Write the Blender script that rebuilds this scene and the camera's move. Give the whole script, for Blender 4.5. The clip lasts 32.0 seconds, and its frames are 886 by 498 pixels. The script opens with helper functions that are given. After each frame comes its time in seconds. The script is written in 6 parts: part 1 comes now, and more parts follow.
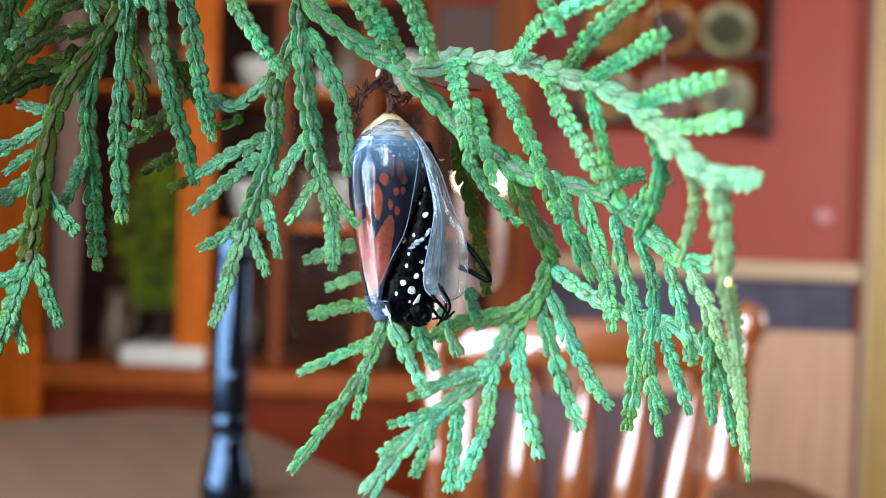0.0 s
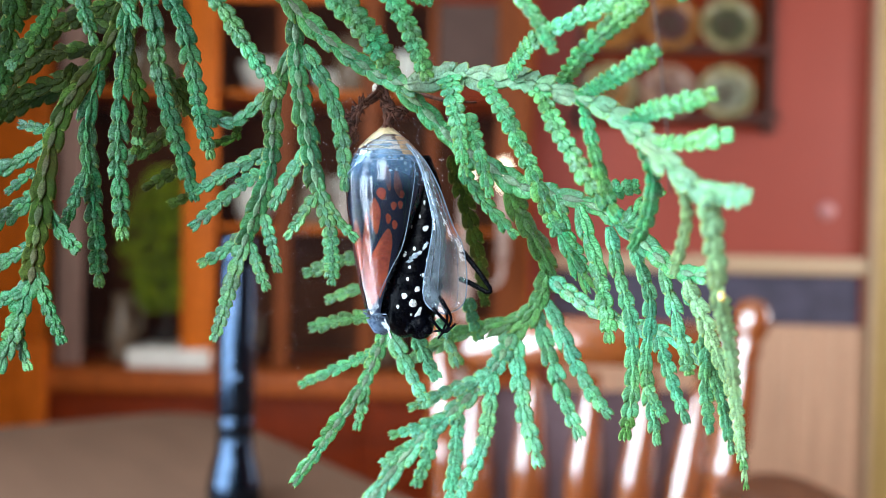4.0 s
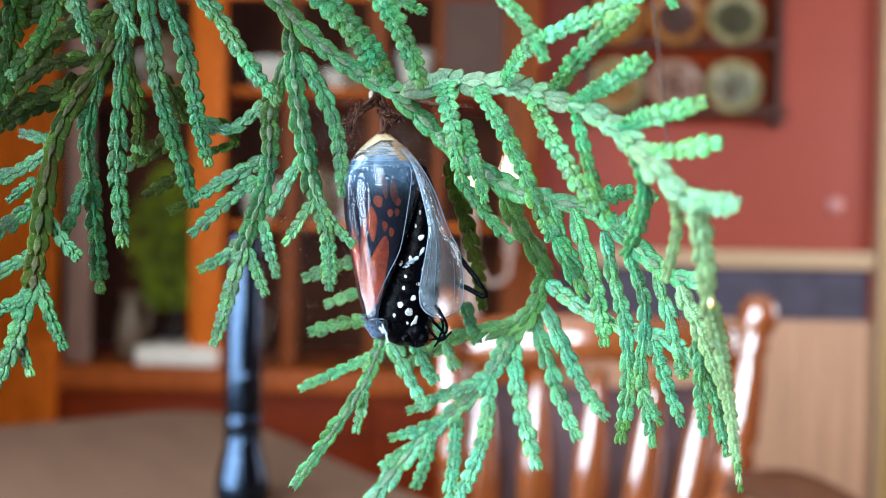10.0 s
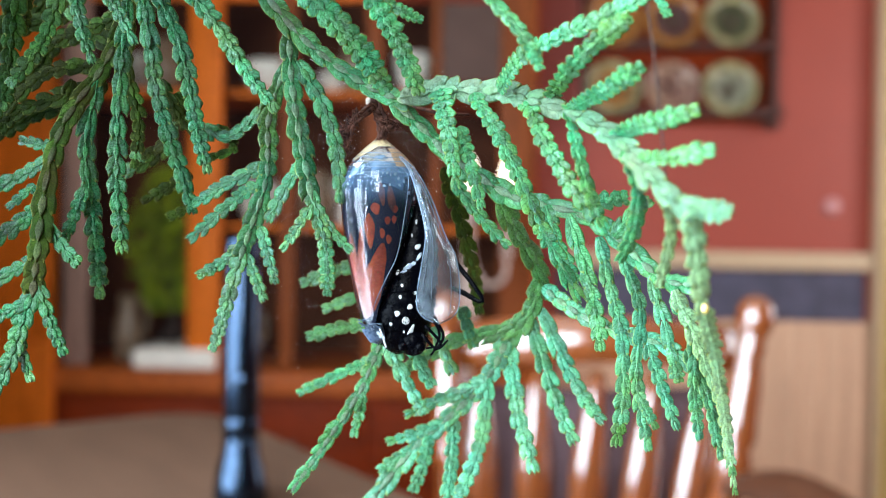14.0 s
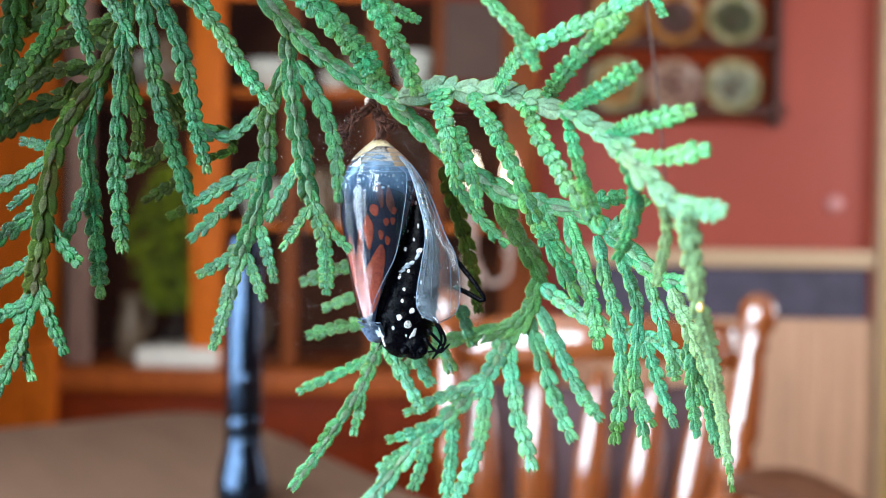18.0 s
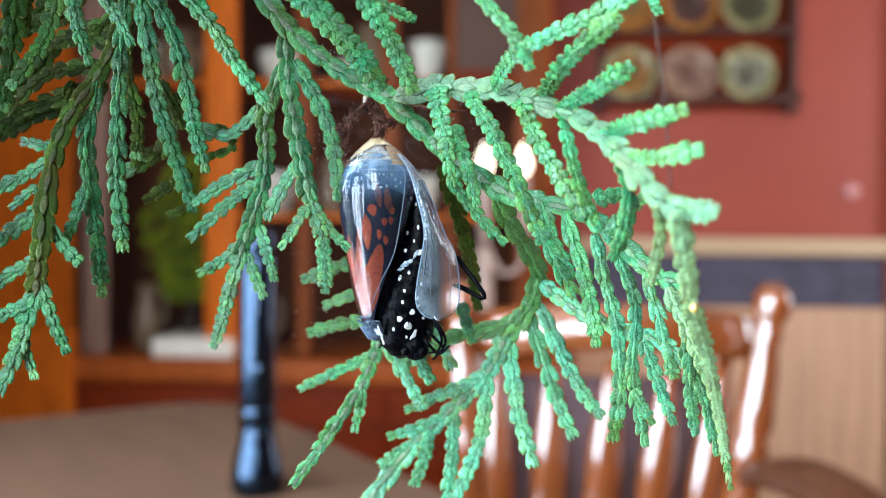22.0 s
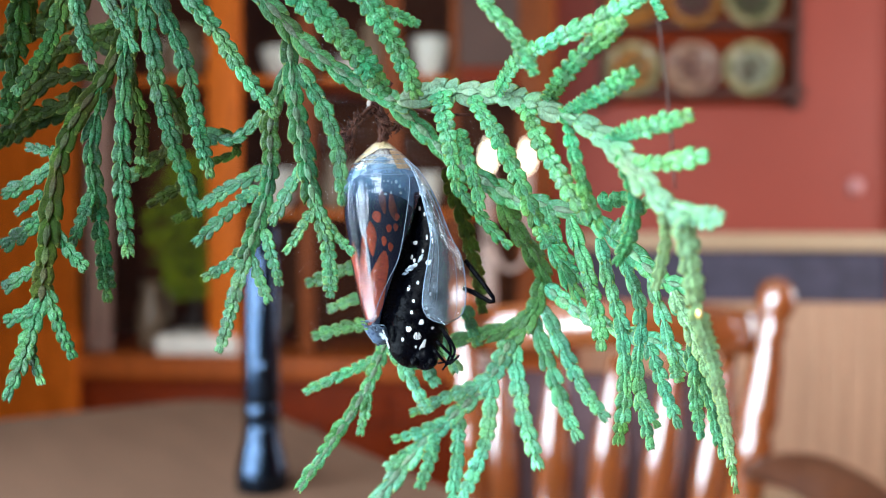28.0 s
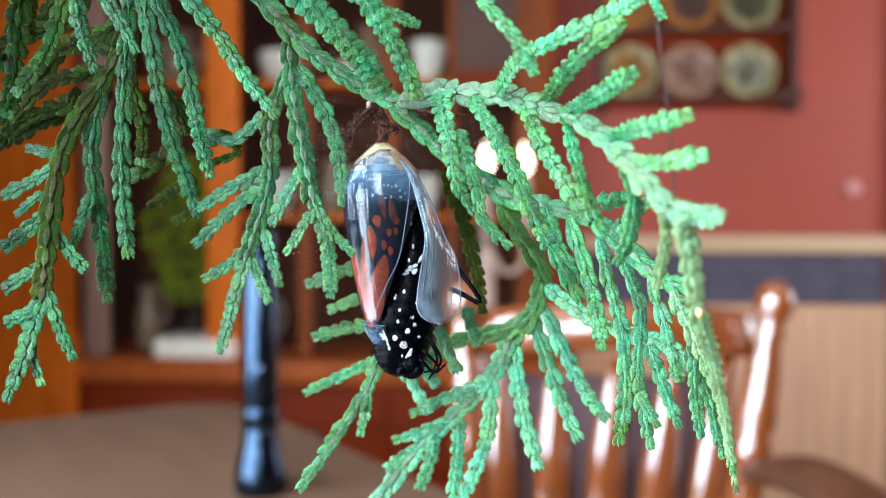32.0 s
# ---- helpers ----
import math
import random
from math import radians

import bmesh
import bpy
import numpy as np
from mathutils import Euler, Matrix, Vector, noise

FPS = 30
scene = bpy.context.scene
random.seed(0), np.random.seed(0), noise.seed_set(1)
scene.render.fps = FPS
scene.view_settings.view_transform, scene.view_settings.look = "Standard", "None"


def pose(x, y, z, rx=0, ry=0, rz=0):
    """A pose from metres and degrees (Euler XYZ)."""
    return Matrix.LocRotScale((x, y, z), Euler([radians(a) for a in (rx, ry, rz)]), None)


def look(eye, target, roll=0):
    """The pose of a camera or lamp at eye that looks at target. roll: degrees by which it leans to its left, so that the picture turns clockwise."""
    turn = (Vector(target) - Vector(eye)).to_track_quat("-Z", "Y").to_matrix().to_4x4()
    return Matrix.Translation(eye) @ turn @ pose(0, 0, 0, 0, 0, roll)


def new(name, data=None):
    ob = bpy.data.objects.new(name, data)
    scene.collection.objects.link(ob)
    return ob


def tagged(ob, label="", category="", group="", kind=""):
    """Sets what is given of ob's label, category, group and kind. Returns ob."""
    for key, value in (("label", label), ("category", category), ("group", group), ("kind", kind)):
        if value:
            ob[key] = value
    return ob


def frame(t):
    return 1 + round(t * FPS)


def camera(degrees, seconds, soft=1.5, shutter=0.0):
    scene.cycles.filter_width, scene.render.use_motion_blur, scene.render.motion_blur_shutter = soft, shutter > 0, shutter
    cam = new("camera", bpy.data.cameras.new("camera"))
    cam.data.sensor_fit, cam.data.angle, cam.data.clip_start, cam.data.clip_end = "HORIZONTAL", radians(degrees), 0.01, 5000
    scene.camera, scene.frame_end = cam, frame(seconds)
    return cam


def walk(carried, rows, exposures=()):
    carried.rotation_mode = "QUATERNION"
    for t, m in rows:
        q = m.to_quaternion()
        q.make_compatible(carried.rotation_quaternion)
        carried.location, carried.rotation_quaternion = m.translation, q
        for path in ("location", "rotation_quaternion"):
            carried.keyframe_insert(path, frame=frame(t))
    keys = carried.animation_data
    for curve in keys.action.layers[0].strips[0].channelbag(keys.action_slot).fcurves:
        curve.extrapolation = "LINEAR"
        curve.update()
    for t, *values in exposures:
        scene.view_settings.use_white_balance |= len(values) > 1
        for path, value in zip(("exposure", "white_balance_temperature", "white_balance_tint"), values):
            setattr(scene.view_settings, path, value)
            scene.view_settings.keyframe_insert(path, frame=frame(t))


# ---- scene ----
cam = camera(51.97, 32.0, soft=0.7)
PATH = [
    (0.0, (0.00226, -0.00829, 1.00412), (-0.0368, 1.9913, 0.9871), 1.99),
    (0.5, (0.00220, -0.00852, 1.00408), (-0.0347, 1.9911, 0.9934), 1.93),
    (1.0, (0.00216, -0.00878, 1.00422), (-0.0328, 1.9909, 0.9966), 1.85),
    (1.5, (0.00213, -0.00907, 1.00464), (-0.0311, 1.9906, 0.9953), 1.77),
    (2.0, (0.00235, -0.00926, 1.00499), (-0.0329, 1.9904, 0.9944), 1.72),
    (2.5, (0.00252, -0.00939, 1.00522), (-0.0349, 1.9902, 0.9942), 1.63),
    (3.0, (0.00267, -0.00947, 1.00542), (-0.0371, 1.9901, 0.9937), 1.53),
    (3.5, (0.00292, -0.00939, 1.00579), (-0.0413, 1.9901, 0.9902), 1.38),
    (5.5, (0.00358, -0.01002, 1.00703), (-0.0478, 1.9891, 0.9775), 1.04),
    (6.0, (0.00351, -0.01024, 1.00690), (-0.0461, 1.9890, 0.9805), 0.99),
    (6.5, (0.00357, -0.01037, 1.00670), (-0.0459, 1.9889, 0.9844), 0.97),
    (7.0, (0.00375, -0.01045, 1.00675), (-0.0476, 1.9888, 0.9850), 0.96),
    (7.5, (0.00407, -0.01048, 1.00694), (-0.0515, 1.9886, 0.9838), 0.95),
    (8.0, (0.00438, -0.01044, 1.00721), (-0.0554, 1.9885, 0.9815), 0.93),
    (8.5, (0.00450, -0.01042, 1.00734), (-0.0568, 1.9885, 0.9808), 0.92),
    (9.0, (0.00455, -0.01046, 1.00744), (-0.0574, 1.9884, 0.9801), 0.93),
    (9.5, (0.00469, -0.01049, 1.00755), (-0.0591, 1.9883, 0.9788), 0.93),
    (10.0, (0.00479, -0.01051, 1.00761), (-0.0599, 1.9882, 0.9780), 0.93),
    (10.5, (0.00478, -0.01067, 1.00756), (-0.0584, 1.9881, 0.9793), 0.94),
    (11.0, (0.00466, -0.01095, 1.00756), (-0.0550, 1.9880, 0.9803), 0.93),
    (11.5, (0.00472, -0.01123, 1.00763), (-0.0537, 1.9877, 0.9808), 0.93),
    (12.0, (0.00481, -0.01144, 1.00776), (-0.0533, 1.9875, 0.9809), 0.93),
    (12.5, (0.00486, -0.01156, 1.00795), (-0.0530, 1.9874, 0.9804), 0.90),
    (13.0, (0.00485, -0.01167, 1.00813), (-0.0526, 1.9873, 0.9800), 0.88),
    (13.5, (0.00487, -0.01166, 1.00818), (-0.0533, 1.9873, 0.9808), 0.84),
    (14.0, (0.00492, -0.01162, 1.00814), (-0.0545, 1.9873, 0.9825), 0.81),
    (14.5, (0.00495, -0.01160, 1.00815), (-0.0553, 1.9873, 0.9833), 0.76),
    (16.5, (0.00548, -0.01164, 1.00845), (-0.0621, 1.9870, 0.9796), 0.68),
    (17.0, (0.00555, -0.01184, 1.00844), (-0.0617, 1.9868, 0.9793), 0.69),
    (17.5, (0.00557, -0.01207, 1.00831), (-0.0607, 1.9866, 0.9798), 0.69),
    (18.0, (0.00556, -0.01226, 1.00827), (-0.0597, 1.9865, 0.9791), 0.68),
    (18.5, (0.00577, -0.01233, 1.00862), (-0.0619, 1.9862, 0.9736), 0.66),
    (19.0, (0.00614, -0.01241, 1.00895), (-0.0662, 1.9859, 0.9690), 0.65),
    (19.5, (0.00662, -0.01250, 1.00933), (-0.0717, 1.9854, 0.9637), 0.61),
    (20.0, (0.00710, -0.01249, 1.00968), (-0.0776, 1.9851, 0.9588), 0.57),
    (20.5, (0.00763, -0.01235, 1.00974), (-0.0841, 1.9849, 0.9572), 0.56),
    (21.0, (0.00777, -0.01227, 1.00944), (-0.0858, 1.9849, 0.9601), 0.54),
    (21.5, (0.00774, -0.01226, 1.00936), (-0.0858, 1.9849, 0.9601), 0.51),
    (22.0, (0.00792, -0.01221, 1.00961), (-0.0888, 1.9847, 0.9565), 0.44),
    (22.5, (0.00794, -0.01223, 1.00972), (-0.0904, 1.9846, 0.9552), 0.41),
    (23.0, (0.00801, -0.01217, 1.00988), (-0.0933, 1.9845, 0.9537), 0.38),
    (23.5, (0.00805, -0.01208, 1.01003), (-0.0961, 1.9844, 0.9522), 0.34),
    (24.0, (0.00800, -0.01206, 1.01014), (-0.0976, 1.9843, 0.9511), 0.29),
    (24.5, (0.00788, -0.01198, 1.01008), (-0.0978, 1.9844, 0.9518), 0.24),
    (25.0, (0.00771, -0.01198, 1.01007), (-0.0968, 1.9845, 0.9524), 0.20),
    (25.5, (0.00768, -0.01216, 1.01012), (-0.0965, 1.9843, 0.9530), 0.21),
    (27.5, (0.00779, -0.01226, 1.01087), (-0.0973, 1.9840, 0.9478), 0.22),
    (28.0, (0.00771, -0.01230, 1.01077), (-0.0961, 1.9840, 0.9490), 0.20),
    (28.5, (0.00777, -0.01238, 1.01063), (-0.0960, 1.9840, 0.9508), 0.20),
    (29.0, (0.00781, -0.01242, 1.01057), (-0.0962, 1.9840, 0.9517), 0.20),
    (29.5, (0.00774, -0.01247, 1.01069), (-0.0953, 1.9840, 0.9506), 0.18),
    (30.0, (0.00768, -0.01249, 1.01067), (-0.0947, 1.9840, 0.9511), 0.17),
    (30.5, (0.00769, -0.01249, 1.01063), (-0.0950, 1.9840, 0.9518), 0.16),
    (31.0, (0.00771, -0.01250, 1.01069), (-0.0952, 1.9840, 0.9517), 0.15),
    (31.5, (0.00765, -0.01249, 1.01066), (-0.0945, 1.9840, 0.9522), 0.13),
    (32.0, (0.00742, -0.01247, 1.01038), (-0.0921, 1.9843, 0.9555), 0.11),
]
walk(cam, [(t, look(eye, target, roll)) for t, eye, target, roll in PATH])
# the lens has a shallow depth of field, focused on the chrysalis
cam.data.dof.use_dof = True
cam.data.dof.focus_distance = 0.128
cam.data.dof.aperture_fstop = 16.5

# ---- light ----
world = bpy.data.worlds.new("sky")
scene.world = world
world.use_nodes = True
_sky = world.node_tree.nodes.new("ShaderNodeTexSky")
_sky.sky_type, _sky.sun_disc = "NISHITA", False
_sky.sun_elevation, _sky.sun_rotation = radians(38), radians(200)
_bg = world.node_tree.nodes["Background"]
_bg.inputs["Strength"].default_value = 0.12
world.node_tree.links.new(_sky.outputs["Color"], _bg.inputs["Color"])


def window_light(name, m, w, h, watts, color):
    lamp = bpy.data.lights.new(name, "AREA")
    lamp.shape, lamp.size, lamp.size_y = "RECTANGLE", w, h
    lamp.energy, lamp.color = watts, color
    ob = new(name, lamp)
    ob.matrix_world = m
    return ob


# daylight in the window openings: the branch stands close to a window corner
window_light("window_light_side", look((-0.975, 0.00, 1.15), (0.4, 0.05, 1.1)), 1.2, 1.9, 130, (0.67, 0.85, 1.0))
window_light("window_light_rear", look((-0.805, -0.72, 1.25), (-0.56, 1.0, 1.10)), 0.18, 1.6, 30, (0.70, 0.86, 1.0))
# unseen window behind the lens, added to light the middle and right fronds
window_light("window_light_south", look((-0.30, -0.72, 1.58), (0.12, 0.6, 0.98)), 0.54, 1.02, 37, (0.78, 0.90, 1.0))
# an unseen window added in the east wall, near the plates, to brighten that side
window_light("window_light_east", look((2.56, 1.80, 1.45), (1.0, 2.6, 1.2)), 1.1, 1.35, 32, (0.95, 0.96, 1.0))
scene.view_settings.exposure = -0.13

# ---- materials ----
MM = 0.001
O = Vector((0.0, 0.120, 1.000))


def mat(name, color, rough=0.5, metal=0.0, vary=0.25, scale=40.0, bump=0.0, fine=None, spec=0.5, second=None, stretch=(1, 1, 1), island=0.0, coat=0.0, coat_ior=1.5, coat_rough=0.12):
    m = bpy.data.materials.new(name)
    m.use_nodes = True
    nt = m.node_tree
    b = nt.nodes["Principled BSDF"]
    b.inputs["Roughness"].default_value, b.inputs["Metallic"].default_value = rough, metal
    b.inputs["Specular IOR Level"].default_value = spec
    b.inputs["Coat Weight"].default_value = coat
    b.inputs["Coat IOR"].default_value = coat_ior
    b.inputs["Coat Roughness"].default_value = coat_rough
    tc = nt.nodes.new("ShaderNodeTexCoord")
    mp = nt.nodes.new("ShaderNodeMapping")
    mp.inputs["Scale"].default_value = stretch
    nt.links.new(tc.outputs["Object"], mp.inputs["Vector"])
    n1 = nt.nodes.new("ShaderNodeTexNoise")
    n1.inputs["Scale"].default_value, n1.inputs["Detail"].default_value = scale, 5
    n2 = nt.nodes.new("ShaderNodeTexNoise")
    n2.inputs["Scale"].default_value, n2.inputs["Detail"].default_value = fine or scale * 9, 4
    for n in (n1, n2):
        nt.links.new(mp.outputs["Vector"], n.inputs["Vector"])
    ramp = nt.nodes.new("ShaderNodeMix")
    ramp.data_type = "RGBA"
    c2 = second or tuple(c * (1 - vary) for c in color)
    ramp.inputs["A"].default_value = (*color, 1)
    ramp.inputs["B"].default_value = (*c2, 1)
    mr = nt.nodes.new("ShaderNodeMapRange")
    mr.inputs["From Min"].default_value, mr.inputs["From Max"].default_value = 0.35, 0.68
    nt.links.new(n1.outputs["Fac"], mr.inputs["Value"])
    nt.links.new(mr.outputs["Result"], ramp.inputs["Factor"])
    hsv = nt.nodes.new("ShaderNodeHueSaturation")
    nt.links.new(ramp.outputs["Result"], hsv.inputs["Color"])
    val = nt.nodes.new("ShaderNodeMapRange")
    val.inputs["From Min"].default_value, val.inputs["From Max"].default_value = 0.3, 0.7
    val.inputs["To Min"].default_value, val.inputs["To Max"].default_value = 1 - vary * 0.8, 1 + vary * 0.5
    nt.links.new(n2.outputs["Fac"], val.inputs["Value"])
    last = val.outputs["Result"]
    if island:
        geo = nt.nodes.new("ShaderNodeAttribute")
        geo.attribute_name = "tone"
        ri = nt.nodes.new("ShaderNodeMapRange")
        ri.inputs["To Min"].default_value, ri.inputs["To Max"].default_value = 1 - island, 1 + island
        nt.links.new(geo.outputs["Fac"], ri.inputs["Value"])
        mul = nt.nodes.new("ShaderNodeMath")
        mul.operation = "MULTIPLY"
        nt.links.new(last, mul.inputs[0])
        nt.links.new(ri.outputs["Result"], mul.inputs[1])
        last = mul.outputs[0]
    nt.links.new(last, hsv.inputs["Value"])
    nt.links.new(hsv.outputs["Color"], b.inputs["Base Color"])
    rr = nt.nodes.new("ShaderNodeMapRange")
    rr.inputs["To Min"].default_value, rr.inputs["To Max"].default_value = max(rough - 0.12, 0.02), min(rough + 0.12, 1)
    nt.links.new(n2.outputs["Fac"], rr.inputs["Value"])
    nt.links.new(rr.outputs["Result"], b.inputs["Roughness"])
    if bump:
        bp = nt.nodes.new("ShaderNodeBump")
        bp.inputs["Strength"].default_value = 0.6
        bp.inputs["Distance"].default_value = bump
        nt.links.new(n2.outputs["Fac"], bp.inputs["Height"])
        nt.links.new(bp.outputs["Normal"], b.inputs["Normal"])
    return m


def leaf_mat(name, color, second, island=0.30, rough=0.34, bloom=0.25, rim=0.75, crease=0.70, spec=0.6):
    """Waxy scale leaves: green that shifts from scale to scale, a pale bloom, backlight painted on the rims and a
    little light coming through.
    """
    m = mat(name, color, rough, vary=0.42, scale=140, fine=3600, second=second, island=island, spec=spec)
    nt = m.node_tree
    b = nt.nodes["Principled BSDF"]
    col = b.inputs["Base Color"].links[0].from_socket
    tc = nt.nodes.new("ShaderNodeTexCoord")
    nz = nt.nodes.new("ShaderNodeTexNoise")
    nz.inputs["Scale"].default_value, nz.inputs["Detail"].default_value = 900, 5
    nt.links.new(tc.outputs["Object"], nz.inputs["Vector"])

    def laid(under, fac, color):
        mix = nt.nodes.new("ShaderNodeMix")
        mix.data_type = "RGBA"
        nt.links.new(fac, mix.inputs["Factor"])
        nt.links.new(under, mix.inputs["A"])
        mix.inputs["B"].default_value = (*color, 1)
        return mix.outputs["Result"]

    def ranged(value, a, b, top):
        r = nt.nodes.new("ShaderNodeMapRange")
        r.inputs["From Min"].default_value, r.inputs["From Max"].default_value, r.inputs["To Max"].default_value = a, b, top
        nt.links.new(value, r.inputs["Value"])
        return r.outputs["Result"]

    def attribute(name):
        at = nt.nodes.new("ShaderNodeAttribute")
        at.attribute_name = name
        return at.outputs["Fac"]

    col = laid(col, ranged(nz.outputs["Fac"], 0.52, 0.72, bloom), (0.30, 0.60, 0.44))
    col = laid(col, ranged(attribute("tone"), 0.70, 1.0, 0.28), (0.13, 0.30, 0.05))
    # yellow backlit edge put into the colour
    col = laid(col, ranged(attribute("rim"), 0.32, 0.95, rim), (0.42, 0.48, 0.13))
    # fine streaks that fan out from the middle of each scale, over soft lumps; the folds' shade is darkened into the
    # colour
    warp = nt.nodes.new("ShaderNodeTexNoise")
    warp.inputs["Scale"].default_value, warp.inputs["Detail"].default_value = 1400, 3
    nt.links.new(tc.outputs["Object"], warp.inputs["Vector"])
    vein = nt.nodes.new("ShaderNodeTexNoise")
    vein.inputs["Scale"].default_value, vein.inputs["Detail"].default_value, vein.inputs["Distortion"].default_value = 2.6, 3, 0.4
    streak = nt.nodes.new("ShaderNodeAttribute")
    streak.attribute_name = "grain"
    nt.links.new(streak.outputs["Vector"], vein.inputs["Vector"])
    off = nt.nodes.new("ShaderNodeMath")
    off.operation, off.inputs[1].default_value = "SUBTRACT", 0.5
    nt.links.new(vein.outputs["Fac"], off.inputs[0])
    gap = nt.nodes.new("ShaderNodeMath")
    gap.operation = "ABSOLUTE"
    nt.links.new(off.outputs[0], gap.inputs[0])
    fold = ranged(gap.outputs[0], 0.004, 0.060, 1.0)
    dark = nt.nodes.new("ShaderNodeMix")
    dark.data_type, dark.blend_type = "RGBA", "MULTIPLY"
    inv = nt.nodes.new("ShaderNodeMath")
    inv.operation, inv.inputs[0].default_value = "SUBTRACT", 1.0
    nt.links.new(fold, inv.inputs[1])
    nt.links.new(ranged(inv.outputs[0], 0.0, 1.0, crease), dark.inputs["Factor"])
    nt.links.new(col, dark.inputs["A"])
    dark.inputs["B"].default_value = (0.16, 0.26, 0.18, 1)
    nt.links.new(dark.outputs["Result"], b.inputs["Base Color"])
    high = nt.nodes.new("ShaderNodeMath")
    high.operation, high.inputs[1].default_value = "MULTIPLY_ADD", 0.5
    nt.links.new(fold, high.inputs[0])
    nt.links.new(warp.outputs["Fac"], high.inputs[2])
    dots = nt.nodes.new("ShaderNodeTexNoise")
    dots.inputs["Scale"].default_value, dots.inputs["Detail"].default_value = 4200, 3
    nt.links.new(tc.outputs["Object"], dots.inputs["Vector"])
    stipple = nt.nodes.new("ShaderNodeBump")
    stipple.inputs["Distance"].default_value, stipple.inputs["Strength"].default_value = 0.00013, 1.0
    nt.links.new(dots.outputs["Fac"], stipple.inputs["Height"])
    bp = nt.nodes.new("ShaderNodeBump")
    nt.links.new(stipple.outputs["Normal"], bp.inputs["Normal"])
    bp.inputs["Distance"].default_value, bp.inputs["Strength"].default_value = 0.00013, 1.0
    nt.links.new(high.outputs[0], bp.inputs["Height"])
    nt.links.new(bp.outputs["Normal"], b.inputs["Normal"])
    tl = nt.nodes.new("ShaderNodeBsdfTranslucent")
    tl.inputs["Color"].default_value = (color[0] * 2.0 + 0.12, color[1] * 1.1 + 0.05, color[2] * 0.3, 1)
    mx = nt.nodes.new("ShaderNodeMixShader")
    # thin edges let more light through
    thin = nt.nodes.new("ShaderNodeMath")
    thin.operation, thin.inputs[1].default_value, thin.inputs[2].default_value = "MULTIPLY_ADD", 0.40, 0.10
    nt.links.new(attribute("rim"), thin.inputs[0])
    nt.links.new(thin.outputs[0], mx.inputs[0])
    out = nt.nodes["Material Output"]
    nt.links.new(b.outputs[0], mx.inputs[1])
    nt.links.new(tl.outputs[0], mx.inputs[2])
    nt.links.new(mx.outputs[0], out.inputs["Surface"])
    return m


LEAF = [
    leaf_mat("cedar_leaf", (0.044, 0.415, 0.172), (0.100, 0.295, 0.070), 0.45, 0.22, 0.36),
    # old leaf, darkened further: the shade of the back fronds is in it
    leaf_mat("cedar_leaf_old_shaded", (0.040, 0.098, 0.009), (0.065, 0.066, 0.008), 0.40, 0.6, 0.02, spec=0.10),
    # near right tips: paler growth, with their bright light put into the colour too
    leaf_mat("cedar_leaf_pale", (0.300, 0.600, 0.300), (0.360, 0.560, 0.240), 0.30, 0.38),
    leaf_mat("cedar_tip", (0.085, 0.350, 0.095), (0.110, 0.280, 0.050), 0.36, 0.30),
    # deep green for the left fronds, with their shade put into the colour
    leaf_mat("cedar_leaf_shaded", (0.016, 0.240, 0.092), (0.040, 0.165, 0.028), 0.42, 0.28, 0.22, spec=0.5),
    leaf_mat("cedar_stem_scale", (0.110, 0.310, 0.155), (0.190, 0.260, 0.140), 0.30, 0.42, 0.35),
    leaf_mat("cedar_stem_brown", (0.085, 0.115, 0.042), (0.105, 0.080, 0.036), 0.30, 0.6, 0.08, 0.3, spec=0.2),
    leaf_mat("cedar_leaf_bluish", (0.100, 0.500, 0.285), (0.135, 0.380, 0.130), 0.45, 0.22, 0.42),
    # two darker copies by place, shade included in the green
    leaf_mat("cedar_olive_shaded", (0.030, 0.150, 0.028), (0.065, 0.115, 0.012), 0.40, 0.5, 0.10, spec=0.15),
    leaf_mat("cedar_leaf_half_shaded", (0.028, 0.265, 0.105), (0.068, 0.190, 0.034), 0.45, 0.24, 0.26),
]
WOOD_ORANGE = mat("orange_oak", (0.78, 0.165, 0.012), 0.5, spec=0.12, vary=0.35, scale=9, fine=70, stretch=(6, 6, 0.6), bump=0.0003, second=(0.52, 0.105, 0.006))
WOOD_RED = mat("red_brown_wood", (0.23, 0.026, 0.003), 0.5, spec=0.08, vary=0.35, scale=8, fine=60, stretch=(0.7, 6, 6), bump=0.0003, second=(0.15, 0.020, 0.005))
WOOD_DARK = mat("dark_walnut", (0.075, 0.028, 0.016), 0.45, vary=0.35, scale=8, fine=60, stretch=(0.7, 6, 6), bump=0.0003)
WOOD_MID = mat("brown_orange_oak", (0.46, 0.094, 0.012), 0.5, spec=0.2, vary=0.35, scale=9, fine=70, stretch=(6, 6, 0.6), bump=0.0003)
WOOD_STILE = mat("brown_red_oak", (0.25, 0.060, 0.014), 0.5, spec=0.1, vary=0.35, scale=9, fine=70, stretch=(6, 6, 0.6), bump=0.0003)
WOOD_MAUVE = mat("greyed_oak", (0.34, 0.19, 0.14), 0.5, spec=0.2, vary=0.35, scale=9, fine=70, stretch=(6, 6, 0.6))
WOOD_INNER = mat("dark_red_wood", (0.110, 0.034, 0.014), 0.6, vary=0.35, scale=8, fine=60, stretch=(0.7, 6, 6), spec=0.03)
WOOD_BROWN = mat("brown_oak", (0.100, 0.030, 0.011), 0.4, vary=0.3, scale=8, fine=60, coat=0.15, coat_ior=1.5, coat_rough=0.2)
